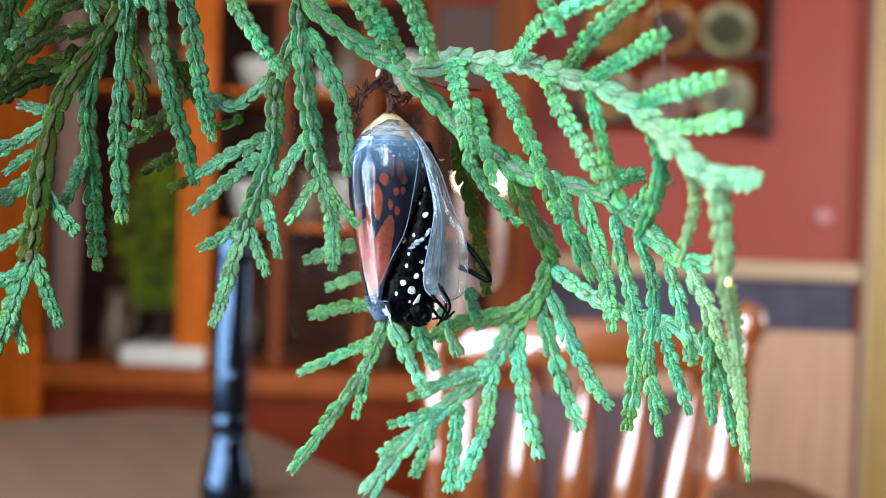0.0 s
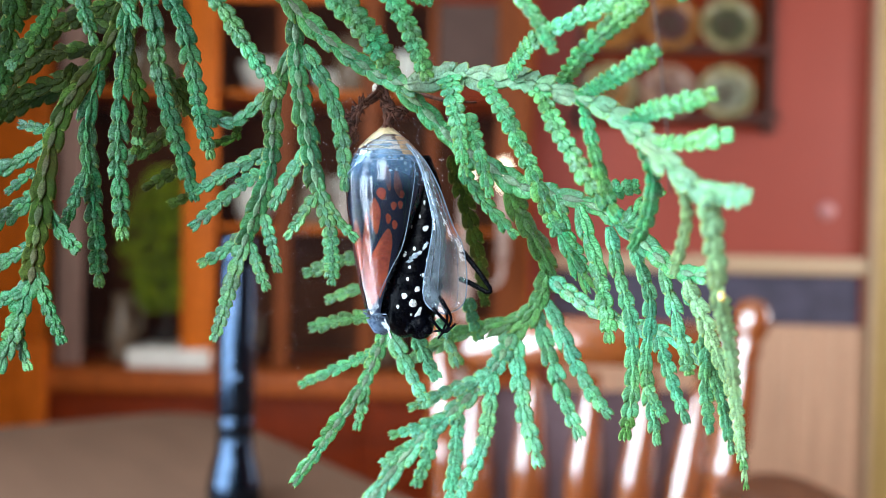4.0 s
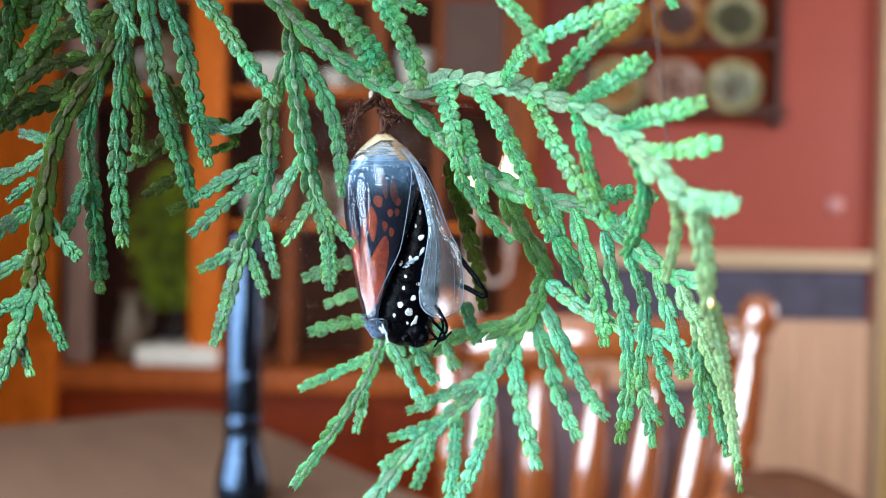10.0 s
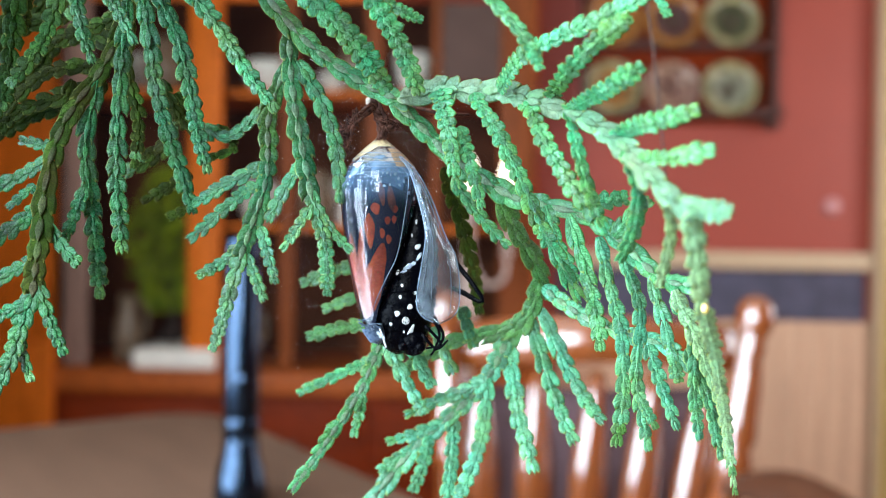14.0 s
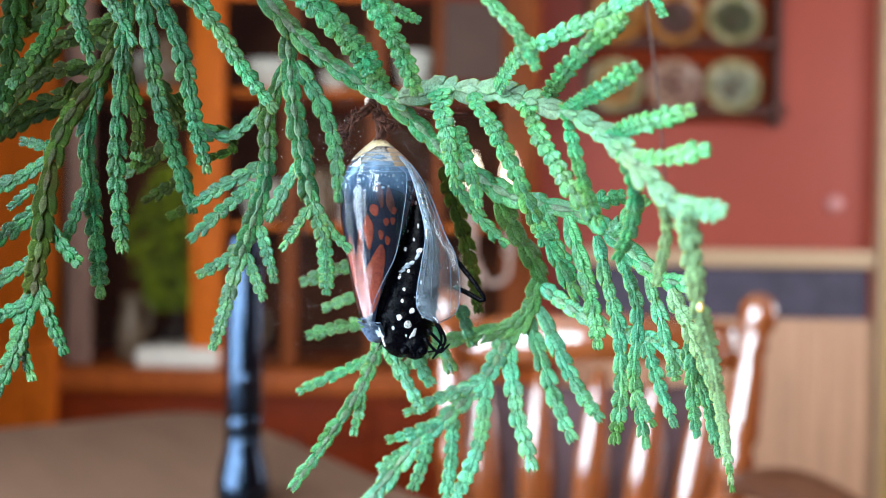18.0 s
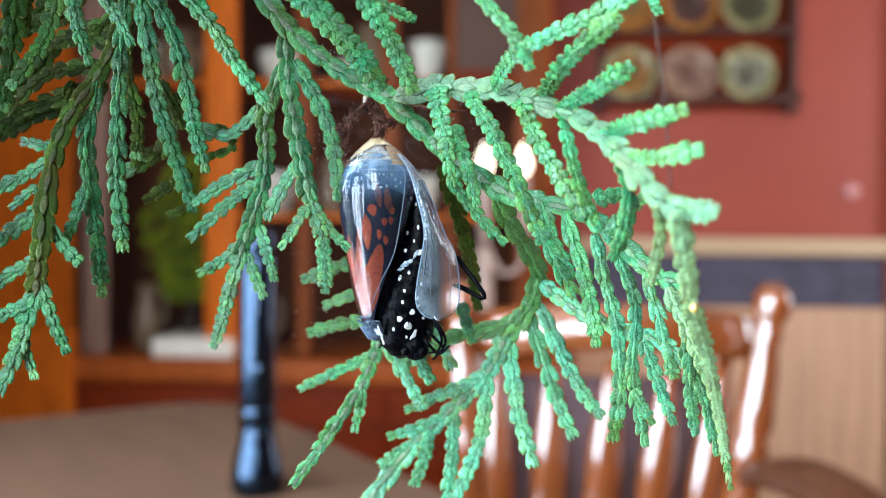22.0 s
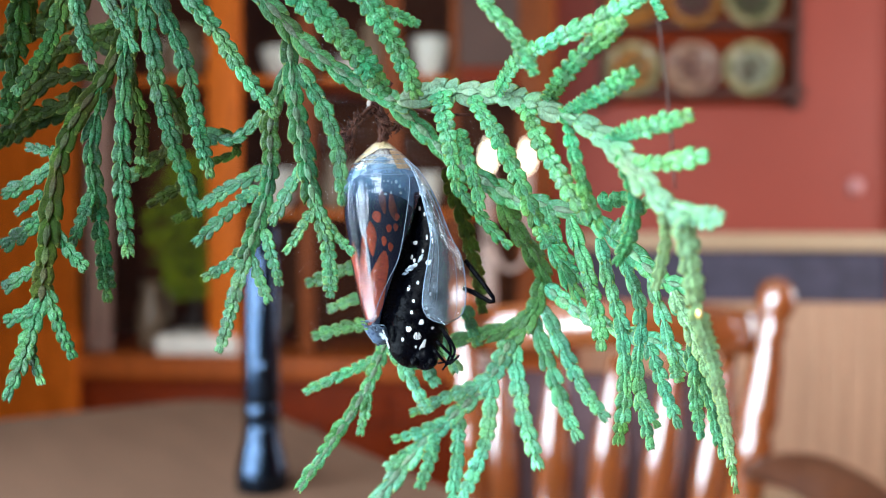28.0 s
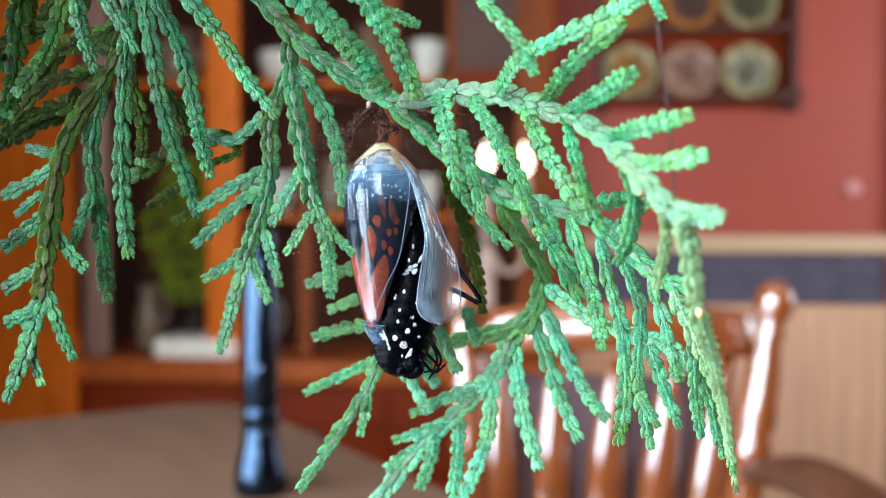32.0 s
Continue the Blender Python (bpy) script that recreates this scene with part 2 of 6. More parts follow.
WOOD_CHAIR = mat("varnished_maple", (0.27, 0.062, 0.012), 0.16, vary=0.3, scale=14, fine=90, stretch=(5, 5, 0.7), second=(0.22, 0.055, 0.010), coat=1.0, coat_ior=2.1, coat_rough=0.17)
BACKING_M = mat("mauve_grey_backing", (0.165, 0.098, 0.106), 0.85, vary=0.2, scale=40, fine=500, bump=0.0004, spec=0.1)
TABLE_TOP = mat("taupe_tabletop", (0.135, 0.070, 0.042), 0.70, spec=0.2, vary=0.15, scale=6, fine=90, stretch=(1, 6, 1), bump=0.0002)
RED_WALL = mat("red_wall_paint", (0.365, 0.060, 0.034), 0.48, vary=0.08, scale=3, fine=160, bump=0.0006)
CREAM = mat("tan_trim_paint", (0.58, 0.40, 0.24), 0.5, vary=0.1, scale=5, fine=60, stretch=(0.5, 4, 4))
GOLD_TRIM = mat("golden_oak_casing", (0.50, 0.33, 0.11), 0.45, vary=0.25, scale=8, fine=80, stretch=(6, 6, 0.5))
BORDER = mat("blue_grey_border", (0.085, 0.075, 0.115), 0.7, vary=0.35, scale=14, fine=80)
TAN_PAPER = mat("tan_beadboard", (0.66, 0.385, 0.235), 0.65, vary=0.15, scale=6, fine=90, stretch=(4, 4, 0.5), bump=0.0004)
# dark paint for the unseen west and south walls, to keep bounced light down
BROWN_WALL = mat("brown_wall_paint", (0.11, 0.082, 0.062), 0.8, vary=0.06, scale=3, fine=160)
KNOB_M = mat("pink_plastic", (0.60, 0.26, 0.24), 0.35, vary=0.06, scale=30)
CEIL = mat("white_ceiling", (0.50, 0.47, 0.43), 0.85, vary=0.05, scale=4)
FLOOR_M = mat("oak_floor", (0.30, 0.15, 0.07), 0.4, vary=0.25, scale=4, fine=40, stretch=(0.5, 5, 5))
BLACK = mat("black_anodised_metal", (0.020, 0.038, 0.070), 0.22, metal=1.0, vary=0.2, scale=60, coat=0.30)
WHITE = mat("white_glaze", (0.86, 0.77, 0.65), 0.3, vary=0.08, scale=20)
LAMP_M = mat("cream_pink_enamel", (0.56, 0.38, 0.31), 0.4, vary=0.12, scale=20)
JUG_M = mat("brown_cream_glaze", (0.24, 0.145, 0.085), 0.35, vary=0.2, scale=20)
CLOTH = mat("white_linen", (0.90, 0.80, 0.68), 0.8, vary=0.1, scale=30, bump=0.001)
MOTIF_M = mat("dark_olive_glaze", (0.050, 0.038, 0.018), 0.3, vary=0.4, scale=60, second=(0.045, 0.020, 0.012))
CREAM_G = mat("cream_plate_glaze", (0.42, 0.35, 0.17), 0.25, vary=0.45, scale=30, fine=60, second=(0.13, 0.12, 0.05))
TAWNY_G = mat("tawny_plate_glaze", (0.42, 0.17, 0.030), 0.25, vary=0.4, scale=22, fine=60, second=(0.26, 0.10, 0.020))
PINK_G = mat("pinkish_plate_glaze", (0.34, 0.20, 0.12), 0.25, vary=0.4, scale=22, fine=60, second=(0.24, 0.13, 0.10))
GREY_G = mat("grey_green_glaze", (0.34, 0.31, 0.21), 0.25, vary=0.4, scale=30, fine=60, second=(0.20, 0.22, 0.14))
GREEN_G = mat("dark_green_glaze", (0.085, 0.095, 0.040), 0.25, vary=0.4, scale=30, fine=60)
PLUM_G = mat("plum_glaze", (0.12, 0.045, 0.040), 0.25, vary=0.4, scale=30, fine=60)
OLIVE_G = mat("olive_glaze", (0.15, 0.12, 0.045), 0.25, vary=0.4, scale=30, fine=60)
REFLECTION_M = mat("pane_reflection", (0.105, 0.056, 0.042), 0.6, vary=0.15, scale=12, spec=0.15)
IRON = mat("brown_iron", (0.085, 0.026, 0.016), 0.5, vary=0.3, scale=50)
PLANT = mat("reflected_foliage", (0.38, 0.44, 0.016), 0.6, vary=0.5, scale=18, fine=120, spec=0.2, second=(0.07, 0.11, 0.008))
BARK = mat("dark_bark", (0.045, 0.022, 0.014), 0.8, vary=0.4, scale=60, bump=0.002)
SILK = mat("brown_silk", (0.130, 0.048, 0.030), 0.7, spec=0.2, vary=0.6, scale=900, fine=4000, bump=0.0001, second=(0.030, 0.010, 0.008))
BODY_M = mat("black_velvet_body", (0.0010, 0.0012, 0.0026), 0.24, vary=0.4, scale=900, fine=3500, bump=0.00008, spec=0.04)
WING_M = mat("wing_black", (0.003, 0.006, 0.034), 0.45, vary=0.3, scale=500, fine=2500, spec=0.2)
ORANGE = mat("wing_orange", (0.60, 0.100, 0.030), 0.5, vary=0.35, scale=420, fine=2500, second=(0.42, 0.060, 0.030), spec=0.2)
DULL_ORANGE = mat("wing_dull_orange", (0.24, 0.062, 0.030), 0.5, vary=0.4, scale=420, fine=2500, second=(0.12, 0.034, 0.028), spec=0.2)
SPOT = mat("white_scale_spot", (0.66, 0.69, 0.70), 0.5, vary=0.12, scale=1500)
CAP_M = mat("papery_gold_cap", (0.74, 0.62, 0.40), 0.30, vary=0.45, scale=420, fine=2500, bump=0.00015, second=(0.42, 0.28, 0.13))


def glass_mat(name, tint, milky, gloss_rough=0.06, ior=1.45, bump=0.0, lift=0.0, clouded=None, haze_color=(0.46, 0.66, 0.90), clear=0.02):
    """Clear film: seen through, with a little milky scatter and a true gloss."""
    m = bpy.data.materials.new(name)
    m.use_nodes = True
    nt = m.node_tree
    out = nt.nodes["Material Output"]
    nt.nodes.remove(nt.nodes["Principled BSDF"])
    tr = nt.nodes.new("ShaderNodeBsdfTransparent")
    tr.inputs["Color"].default_value = (*tint, 1)
    df = nt.nodes.new("ShaderNodeBsdfDiffuse")
    df.inputs["Color"].default_value = (*haze_color, 1)
    mx = nt.nodes.new("ShaderNodeMixShader")
    tc = nt.nodes.new("ShaderNodeTexCoord")
    no = nt.nodes.new("ShaderNodeTexNoise")
    no.inputs["Scale"].default_value, no.inputs["Detail"].default_value = 420, 4
    nt.links.new(tc.outputs["Object"], no.inputs["Vector"])
    mr = nt.nodes.new("ShaderNodeMapRange")
    mr.inputs["From Min"].default_value, mr.inputs["From Max"].default_value = 0.3, 0.75
    mr.inputs["To Min"].default_value, mr.inputs["To Max"].default_value = milky * 0.4, milky * 1.6
    nt.links.new(no.outputs["Fac"], mr.inputs["Value"])
    haze = mr.outputs["Result"]
    if clouded:
        # the skin clears from its upper to its lower part
        sep = nt.nodes.new("ShaderNodeSeparateXYZ")
        nt.links.new(tc.outputs["Object"], sep.inputs[0])
        gr = nt.nodes.new("ShaderNodeMapRange")
        gr.interpolation_type = "SMOOTHSTEP"
        gr.inputs["From Min"].default_value, gr.inputs["From Max"].default_value = clouded[1], clouded[0]
        gr.inputs["To Min"].default_value, gr.inputs["To Max"].default_value = clear, 1.0
        nt.links.new(sep.outputs["Z"], gr.inputs["Value"])
        mu = nt.nodes.new("ShaderNodeMath")
        mu.operation = "MULTIPLY"
        nt.links.new(haze, mu.inputs[0])
        nt.links.new(gr.outputs["Result"], mu.inputs[1])
        haze = mu.outputs[0]
    nt.links.new(haze, mx.inputs[0])
    nt.links.new(tr.outputs[0], mx.inputs[1])
    nt.links.new(df.outputs[0], mx.inputs[2])
    gl = nt.nodes.new("ShaderNodeBsdfGlossy")
    gl.inputs["Roughness"].default_value = gloss_rough
    fr = nt.nodes.new("ShaderNodeFresnel")
    fr.inputs["IOR"].default_value = ior
    mx2 = nt.nodes.new("ShaderNodeMixShader")
    ad = nt.nodes.new("ShaderNodeMath")
    ad.inputs[1].default_value = lift
    nt.links.new(fr.outputs[0], ad.inputs[0])
    nt.links.new(ad.outputs[0], mx2.inputs[0])
    nt.links.new(mx.outputs[0], mx2.inputs[1])
    nt.links.new(gl.outputs[0], mx2.inputs[2])
    if bump:
        bp = nt.nodes.new("ShaderNodeBump")
        bp.inputs["Distance"].default_value = bump
        nt.links.new(no.outputs["Fac"], bp.inputs["Height"])
        for n in (gl, fr, df):
            nt.links.new(bp.outputs["Normal"], n.inputs["Normal"])
    nt.links.new(mx2.outputs[0], out.inputs["Surface"])
    return m


PANE = glass_mat("cabinet_glass", (0.96, 0.97, 0.96), 0.002, 0.01, 1.05)
SHELL_M = glass_mat("clear_pupal_skin", (0.88, 0.93, 0.98), 0.62, 0.034, 1.60, 0.00010, 0.0, (-0.0030, -0.0105), (0.17, 0.31, 0.50))
FLAP_M = glass_mat("milky_pupal_skin", (0.90, 0.94, 0.97), 0.42, 0.12, 1.50, 0.00030, 0.02, (-0.0050, -0.0200), (0.46, 0.60, 0.74), 0.40)
VEIL_M = glass_mat("bluish_pupal_skin", (0.55, 0.68, 0.84), 0.55, 0.22, 1.35, 0.00012, 0.0, None, (0.20, 0.33, 0.48))


def glow_mat(name, color, strength):
    m = bpy.data.materials.new(name)
    m.use_nodes = True
    b = m.node_tree.nodes["Principled BSDF"]
    b.inputs["Base Color"].default_value = (*color, 1)
    b.inputs["Emission Color"].default_value = (*color, 1)
    b.inputs["Emission Strength"].default_value = strength
    return m


BULB = glow_mat("lit_bulb", (1.0, 0.88, 0.66), 5.0)


# ---- mesh helpers ----
def part(name, bm, material, parent=None, label="", smooth=True):
    me = bpy.data.meshes.new(name)
    if isinstance(bm, tuple):
        me.from_pydata(*bm)
    else:
        bmesh.ops.recalc_face_normals(bm, faces=bm.faces)
        bm.to_mesh(me)
        bm.free()
    me.materials.append(material)
    if smooth:
        me.polygons.foreach_set("use_smooth", [True] * len(me.polygons))
    ob = new(name, me)
    if parent is not None:
        ob.parent = parent
    if label:
        tagged(ob, label)
    return ob


def box(bm, x0, x1, y0, y1, z0, z1, bevel=0.0):
    vs = [bm.verts.new(p) for p in ((x0, y0, z0), (x1, y0, z0), (x1, y1, z0), (x0, y1, z0), (x0, y0, z1), (x1, y0, z1), (x1, y1, z1), (x0, y1, z1))]
    fs = [bm.faces.new([vs[i] for i in f]) for f in ((0, 3, 2, 1), (4, 5, 6, 7), (0, 1, 5, 4), (1, 2, 6, 5), (2, 3, 7, 6), (3, 0, 4, 7))]
    if bevel:
        es = list({e for f in fs for e in f.edges})
        bmesh.ops.bevel(bm, geom=es, offset=bevel, segments=2, affect="EDGES", profile=0.7)
    return bm


def boxed(*a, bevel=0.003):
    return box(bmesh.new(), *a, bevel=bevel)


def smooth_line(ctrl, n):
    """n + 1 points of a Catmull-Rom curve through the control points."""
    p = [Vector(c) for c in ctrl]
    p = [p[0] * 2 - p[1], *p, p[-1] * 2 - p[-2]]
    out, k = [], len(p) - 3
    for i in range(n + 1):
        s = min(i / n * k, k - 1e-6)
        j, u = int(s), s - int(s)
        a, b, c, d = p[j:j + 4]
        out.append(0.5 * (2 * b + (c - a) * u + (2 * a - 5 * b + 4 * c - d) * u * u + (3 * b - a - 3 * c + d) * u ** 3))
    return out


def tube(bm, pts, radii, seg=8, flat=1.0, cap=True):
    pts = [Vector(p) for p in pts]
    rings = []
    side = None
    for i, p in enumerate(pts):
        t = (pts[min(i + 1, len(pts) - 1)] - pts[max(i - 1, 0)]).normalized()
        if side is None:
            side = t.orthogonal().normalized()
        side = (side - t * side.dot(t)).normalized()
        up = t.cross(side)
        r = radii[i] if hasattr(radii, "__len__") else radii
        rings.append([bm.verts.new(p + (side * math.cos(a) + up * math.sin(a) * flat) * r) for a in (2 * math.pi * k / seg for k in range(seg))])
    for a, b in zip(rings, rings[1:]):
        for k in range(seg):
            bm.faces.new((a[k], a[(k + 1) % seg], b[(k + 1) % seg], b[k]))
    if cap:
        bm.faces.new(rings[0][::-1])
        bm.faces.new(rings[-1])
    return bm


def lathe(bm, profile, seg=24, m=None, ring=False):
    """Turns (radius, height) pairs round the z axis; a ring has a hole in the middle."""
    rings = []
    for r, z in profile:
        rings.append([bm.verts.new((r * math.cos(2 * math.pi * k / seg), r * math.sin(2 * math.pi * k / seg), z)) for k in range(seg)])
    for a, b in zip(rings, rings[1:]):
        for k in range(seg):
            bm.faces.new((a[k], a[(k + 1) % seg], b[(k + 1) % seg], b[k]))
    if ring:
        for k in range(seg):
            bm.faces.new((rings[-1][k], rings[-1][(k + 1) % seg], rings[0][(k + 1) % seg], rings[0][k]))
    else:
        bm.faces.new(rings[0][::-1])
        bm.faces.new(rings[-1])
    if m is not None:
        bmesh.ops.transform(bm, matrix=m, verts=bm.verts)
    return bm


def empty(name, label, category, m=None, group=""):
    ob = new(name)
    if m is not None:
        ob.matrix_world = m
    return tagged(ob, label, category, group)




# ---- the room ----
def room():
    def wall(name, *b, paint=RED_WALL, words="red painted plaster wall of the dining room"):
        return tagged(part(name, boxed(*b, bevel=0), paint, smooth=False), words, "wall", kind="structure")

    def brown_wall(name, *b):
        return wall(name, *b, paint=BROWN_WALL, words="brown painted plaster wall with a window")

    wall("wall_north", -2.1, 2.6, 3.10, 3.22, 0.0, 2.5)
    wall("wall_east", 2.6, 2.72, -0.75, 1.25, 0.0, 2.5)
    wall("wall_east", 2.6, 2.72, 2.35, 3.22, 0.0, 2.5)
    wall("wall_east", 2.6, 2.72, 1.25, 2.35, 0.0, 0.77)
    wall("wall_east", 2.6, 2.72, 1.25, 2.35, 2.13, 2.5)
    # the unseen west wall is stepped in beside the table, to set its tall window close to the branch
    brown_wall("wall_west", -2.12, -2.0, 1.00, 3.10, 0.0, 2.5)
    brown_wall("wall_west", -2.12, -1.0, 0.90, 1.00, 0.0, 2.5)
    brown_wall("wall_west", -1.12, -1.0, 0.60, 0.90, 0.0, 2.5)
    brown_wall("wall_west", -1.12, -1.0, -0.87, -0.60, 0.0, 2.5)
    brown_wall("wall_west", -1.12, -1.0, -0.60, 0.60, 0.0, 0.20)
    brown_wall("wall_west", -1.12, -1.0, -0.60, 0.60, 2.10, 2.5)
    # the south wall, behind the camera
    brown_wall("wall_south", -1.0, -0.905, -0.87, -0.75, 0.0, 2.5)
    brown_wall("wall_south", -0.705, -0.59, -0.87, -0.75, 0.0, 2.5)
    brown_wall("wall_south", -0.59, -0.01, -0.87, -0.75, 0.0, 1.06)
    brown_wall("wall_south", -0.59, -0.01, -0.87, -0.75, 2.10, 2.5)
    brown_wall("wall_south", -0.01, 2.72, -0.87, -0.75, 0.0, 2.5)
    brown_wall("wall_south", -0.905, -0.705, -0.87, -0.75, 0.0, 0.45)
    brown_wall("wall_south", -0.905, -0.705, -0.87, -0.75, 2.05, 2.5)
    tagged(part("floor", box(boxed(-2.12, 2.72, 0.90, 3.22, -0.1, 0.0, bevel=0), -1.12, 2.72, -0.87, 0.90, -0.1, 0.0), FLOOR_M, smooth=False), "oak strip floor", "floor", kind="structure")
    tagged(part("ceiling", box(boxed(-2.12, 2.72, 0.90, 3.22, 2.5, 2.6, bevel=0), -1.12, 2.72, -0.87, 0.90, 2.5, 2.6), CEIL, smooth=False), "white plaster ceiling", "ceiling", kind="structure")
    # windows 3 and 4 are added round the south and east fill light
    for i, (m, w, h) in enumerate(((pose(-1.06, 0.0, 1.15, 0, 0, 90), 1.2, 1.9), (pose(-0.805, -0.81, 1.25), 0.20, 1.6), (pose(-0.30, -0.81, 1.58), 0.58, 1.04), (pose(2.66, 1.80, 1.45, 0, 0, 90), 1.1, 1.35)), 1):
        win = empty("window_%d" % i, "white framed window with two panes", "window", m)
        tagged(win, kind="structure")
        a, b = w / 2, h / 2
        for x0, x1, z0, z1 in ((-a, a, -b, -b + 0.06), (-a, a, b - 0.06, b), (-a, -a + 0.05, -b + 0.06, b - 0.06), (a - 0.05, a, -b + 0.06, b - 0.06), (-0.02, 0.02, -b + 0.06, b - 0.06)):
            part("window_frame", boxed(x0, x1, -0.03, 0.03, z0, z1), WHITE, win, smooth=False)
    # dado rail, wallpaper border and beadboard on the north wall
    tagged(part("dado_rail", boxed(0.30, 1.352, 3.062, 3.098, 0.915, 0.975, bevel=0.008), CREAM), "tan painted dado rail", "rail", kind="structure")
    tagged(part("wallpaper_border", boxed(0.30, 1.335, 3.088, 3.098, 0.745, 0.912, bevel=0), BORDER, smooth=False), "dark blue-grey wallpaper border under the rail", "wallpaper", kind="structure")
    bead = empty("beadboard", "tan vertical beadboard wainscot", "wainscot")
    tagged(bead, kind="structure")
    for i in range(14):
        x = 0.302 + i * 0.075
        part("board", boxed(x, x + 0.0735, 3.074, 3.0985, 0.10, 0.742, bevel=0.004), TAN_PAPER, bead)
    tagged(part("baseboard", boxed(0.30, 1.345, 3.07, 3.098, 0.0, 0.098, bevel=0.006), CREAM), "tan painted baseboard", "baseboard", kind="structure")
    cas = empty("door_casing", "golden oak door casing with moulded edge", "door frame")
    tagged(cas, kind="structure")
    part("casing_edge", boxed(1.356, 1.372, 3.045, 3.099, 0.0, 2.2, bevel=0.004), CREAM, cas, "pale edge bead")
    part("casing_board", boxed(1.374, 1.47, 3.055, 3.099, 0.0, 2.2, bevel=0.006), GOLD_TRIM, cas)
    part("casing_jamb", boxed(1.472, 1.60, 3.075, 3.099, 0.0, 2.2, bevel=0.004), GOLD_TRIM, cas)
    # round white light switch knob on the wall
    sw = lathe(bmesh.new(), [(0.030, 0), (0.030, 0.006), (0.020, 0.014), (0.002, 0.016)], 24, pose(1.225, 3.0995, 1.132, 90))
    tagged(part("wall_knob", sw, KNOB_M), "round pale pink dimmer knob on the red wall", "switch")


room()


# ---- the china cabinet ----
def cabinet():
    c = empty("china_cabinet", "orange-brown oak china cabinet with glazed doors", "cabinet", pose(0, 0, 0))
    y0, y1 = 2.58, 3.06
    L, R = -1.62, 0.19
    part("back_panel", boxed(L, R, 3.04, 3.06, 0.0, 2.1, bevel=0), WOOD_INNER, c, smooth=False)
    for x0, x1 in ((L, L + 0.03), (R - 0.03, R)):
        part("side_panel", boxed(x0, x1, y0 + 0.03, 3.038, 0.0, 2.1), WOOD_ORANGE, c)
    part("end_panel", boxed(L - 0.012, -1.175, y0 - 0.058, y0 - 0.022, 0.30, 0.70), WOOD_ORANGE, c, "paler orange end panel")
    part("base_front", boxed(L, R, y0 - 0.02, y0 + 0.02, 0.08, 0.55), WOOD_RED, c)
    part("base_shelf", boxed(L - 0.01, R + 0.01, y0 - 0.05, 3.036, 0.555, 0.62, bevel=0.008), WOOD_MID, c)
    part("plinth", boxed(L + 0.02, R - 0.02, y0 + 0.03, 3.03, 0.0, 0.078), WOOD_DARK, c)
    part("cornice", boxed(L - 0.03, R + 0.03, y0 - 0.04, 3.06, 2.102, 2.17, bevel=0.01), WOOD_ORANGE, c)
    part("shelf", boxed(-0.72, R - 0.032, y0 + 0.06, 3.036, 1.02, 1.04), WOOD_ORANGE, c)
    part("shelf", boxed(L + 0.032, R - 0.032, y0 + 0.10, 3.036, 1.42, 1.44), WOOD_ORANGE, c)
    # glazed doors: stiles, rails, muntins and panes
    stiles = ((-1.60, -1.21, 0.03), (-1.17, -1.10, 0.0), (-0.805, -0.71, -0.012), (-0.545, -0.50, 0.01), (-0.30, -0.25, 0.0), (-0.11, -0.085, 0.01), (0.085, 0.185, 0.0))
    for x0, x1, d in stiles:
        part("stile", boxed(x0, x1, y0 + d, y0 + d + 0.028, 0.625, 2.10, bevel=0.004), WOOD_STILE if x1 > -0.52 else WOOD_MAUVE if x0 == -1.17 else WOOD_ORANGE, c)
    for a, b in zip(stiles, stiles[1:]):
        for z0, z1 in ((1.68, 1.74), (2.04, 2.099)):
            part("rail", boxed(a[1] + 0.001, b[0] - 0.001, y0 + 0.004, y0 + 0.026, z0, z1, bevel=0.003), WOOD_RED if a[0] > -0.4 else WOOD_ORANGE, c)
        p = part("pane", boxed(a[1] - 0.004, b[0] + 0.004, y0 + 0.012, y0 + 0.016, 0.625, 1.679, bevel=0), PANE, c, smooth=False)
        p.visible_shadow = False
    # opaque sheet that holds this pane's reflection in its colour
    part("reflection_pane", boxed(-0.083, 0.083, y0 + 0.004, y0 + 0.011, 1.45, 1.678, bevel=0), REFLECTION_M, c, "brownish pane with the glass reflection put into its colour", smooth=False)
    part("rail", boxed(-0.084, 0.084, y0 + 0.002, y0 + 0.028, 1.40, 1.448, bevel=0.003), WOOD_RED, c)
    for k in range(4):
        x0 = L + 0.03 + k * 0.445
        d = part("drawer_front", boxed(x0, x0 + 0.42, y0 - 0.034, y0 - 0.021, 0.30, 0.53, bevel=0.006), WOOD_RED, c)
        part("knob", lathe(bmesh.new(), [(0.006, 0), (0.006, 0.012), (0.015, 0.018), (0.013, 0.027), (0.003, 0.03)], 16, pose(x0 + 0.21, y0 - 0.0345, 0.415, 90)), IRON, d)


cabinet()


def dishes():
    rnd = random.Random(5)
    for x, z, r, h in ((-0.62, 1.4405, 0.09, 0.10), (-0.66, 1.0405, 0.07, 0.13), (-0.40, 1.4405, 0.08, 0.07), (-0.39, 1.0405, 0.06, 0.15), (-0.19, 1.0405, 0.05, 0.12), (-0.98, 1.4405, 0.09, 0.12), (-0.18, 1.4405, 0.06, 0.12)):
        prof = [(r * 0.45, 0), (r * 0.5, 0.006), (r * 0.8, h * 0.35), (r, h * 0.8), (r, h), (r * 0.93, h), (r * 0.7, h * 0.35), (r * 0.2, 0.012)]
        tagged(part("bowl", lathe(bmesh.new(), prof, 28, pose(x, 2.80 + rnd.uniform(-0.05, 0.05), z)), WHITE), "cream glazed bowl on the cabinet shelf", "bowl", "cabinet dishes")


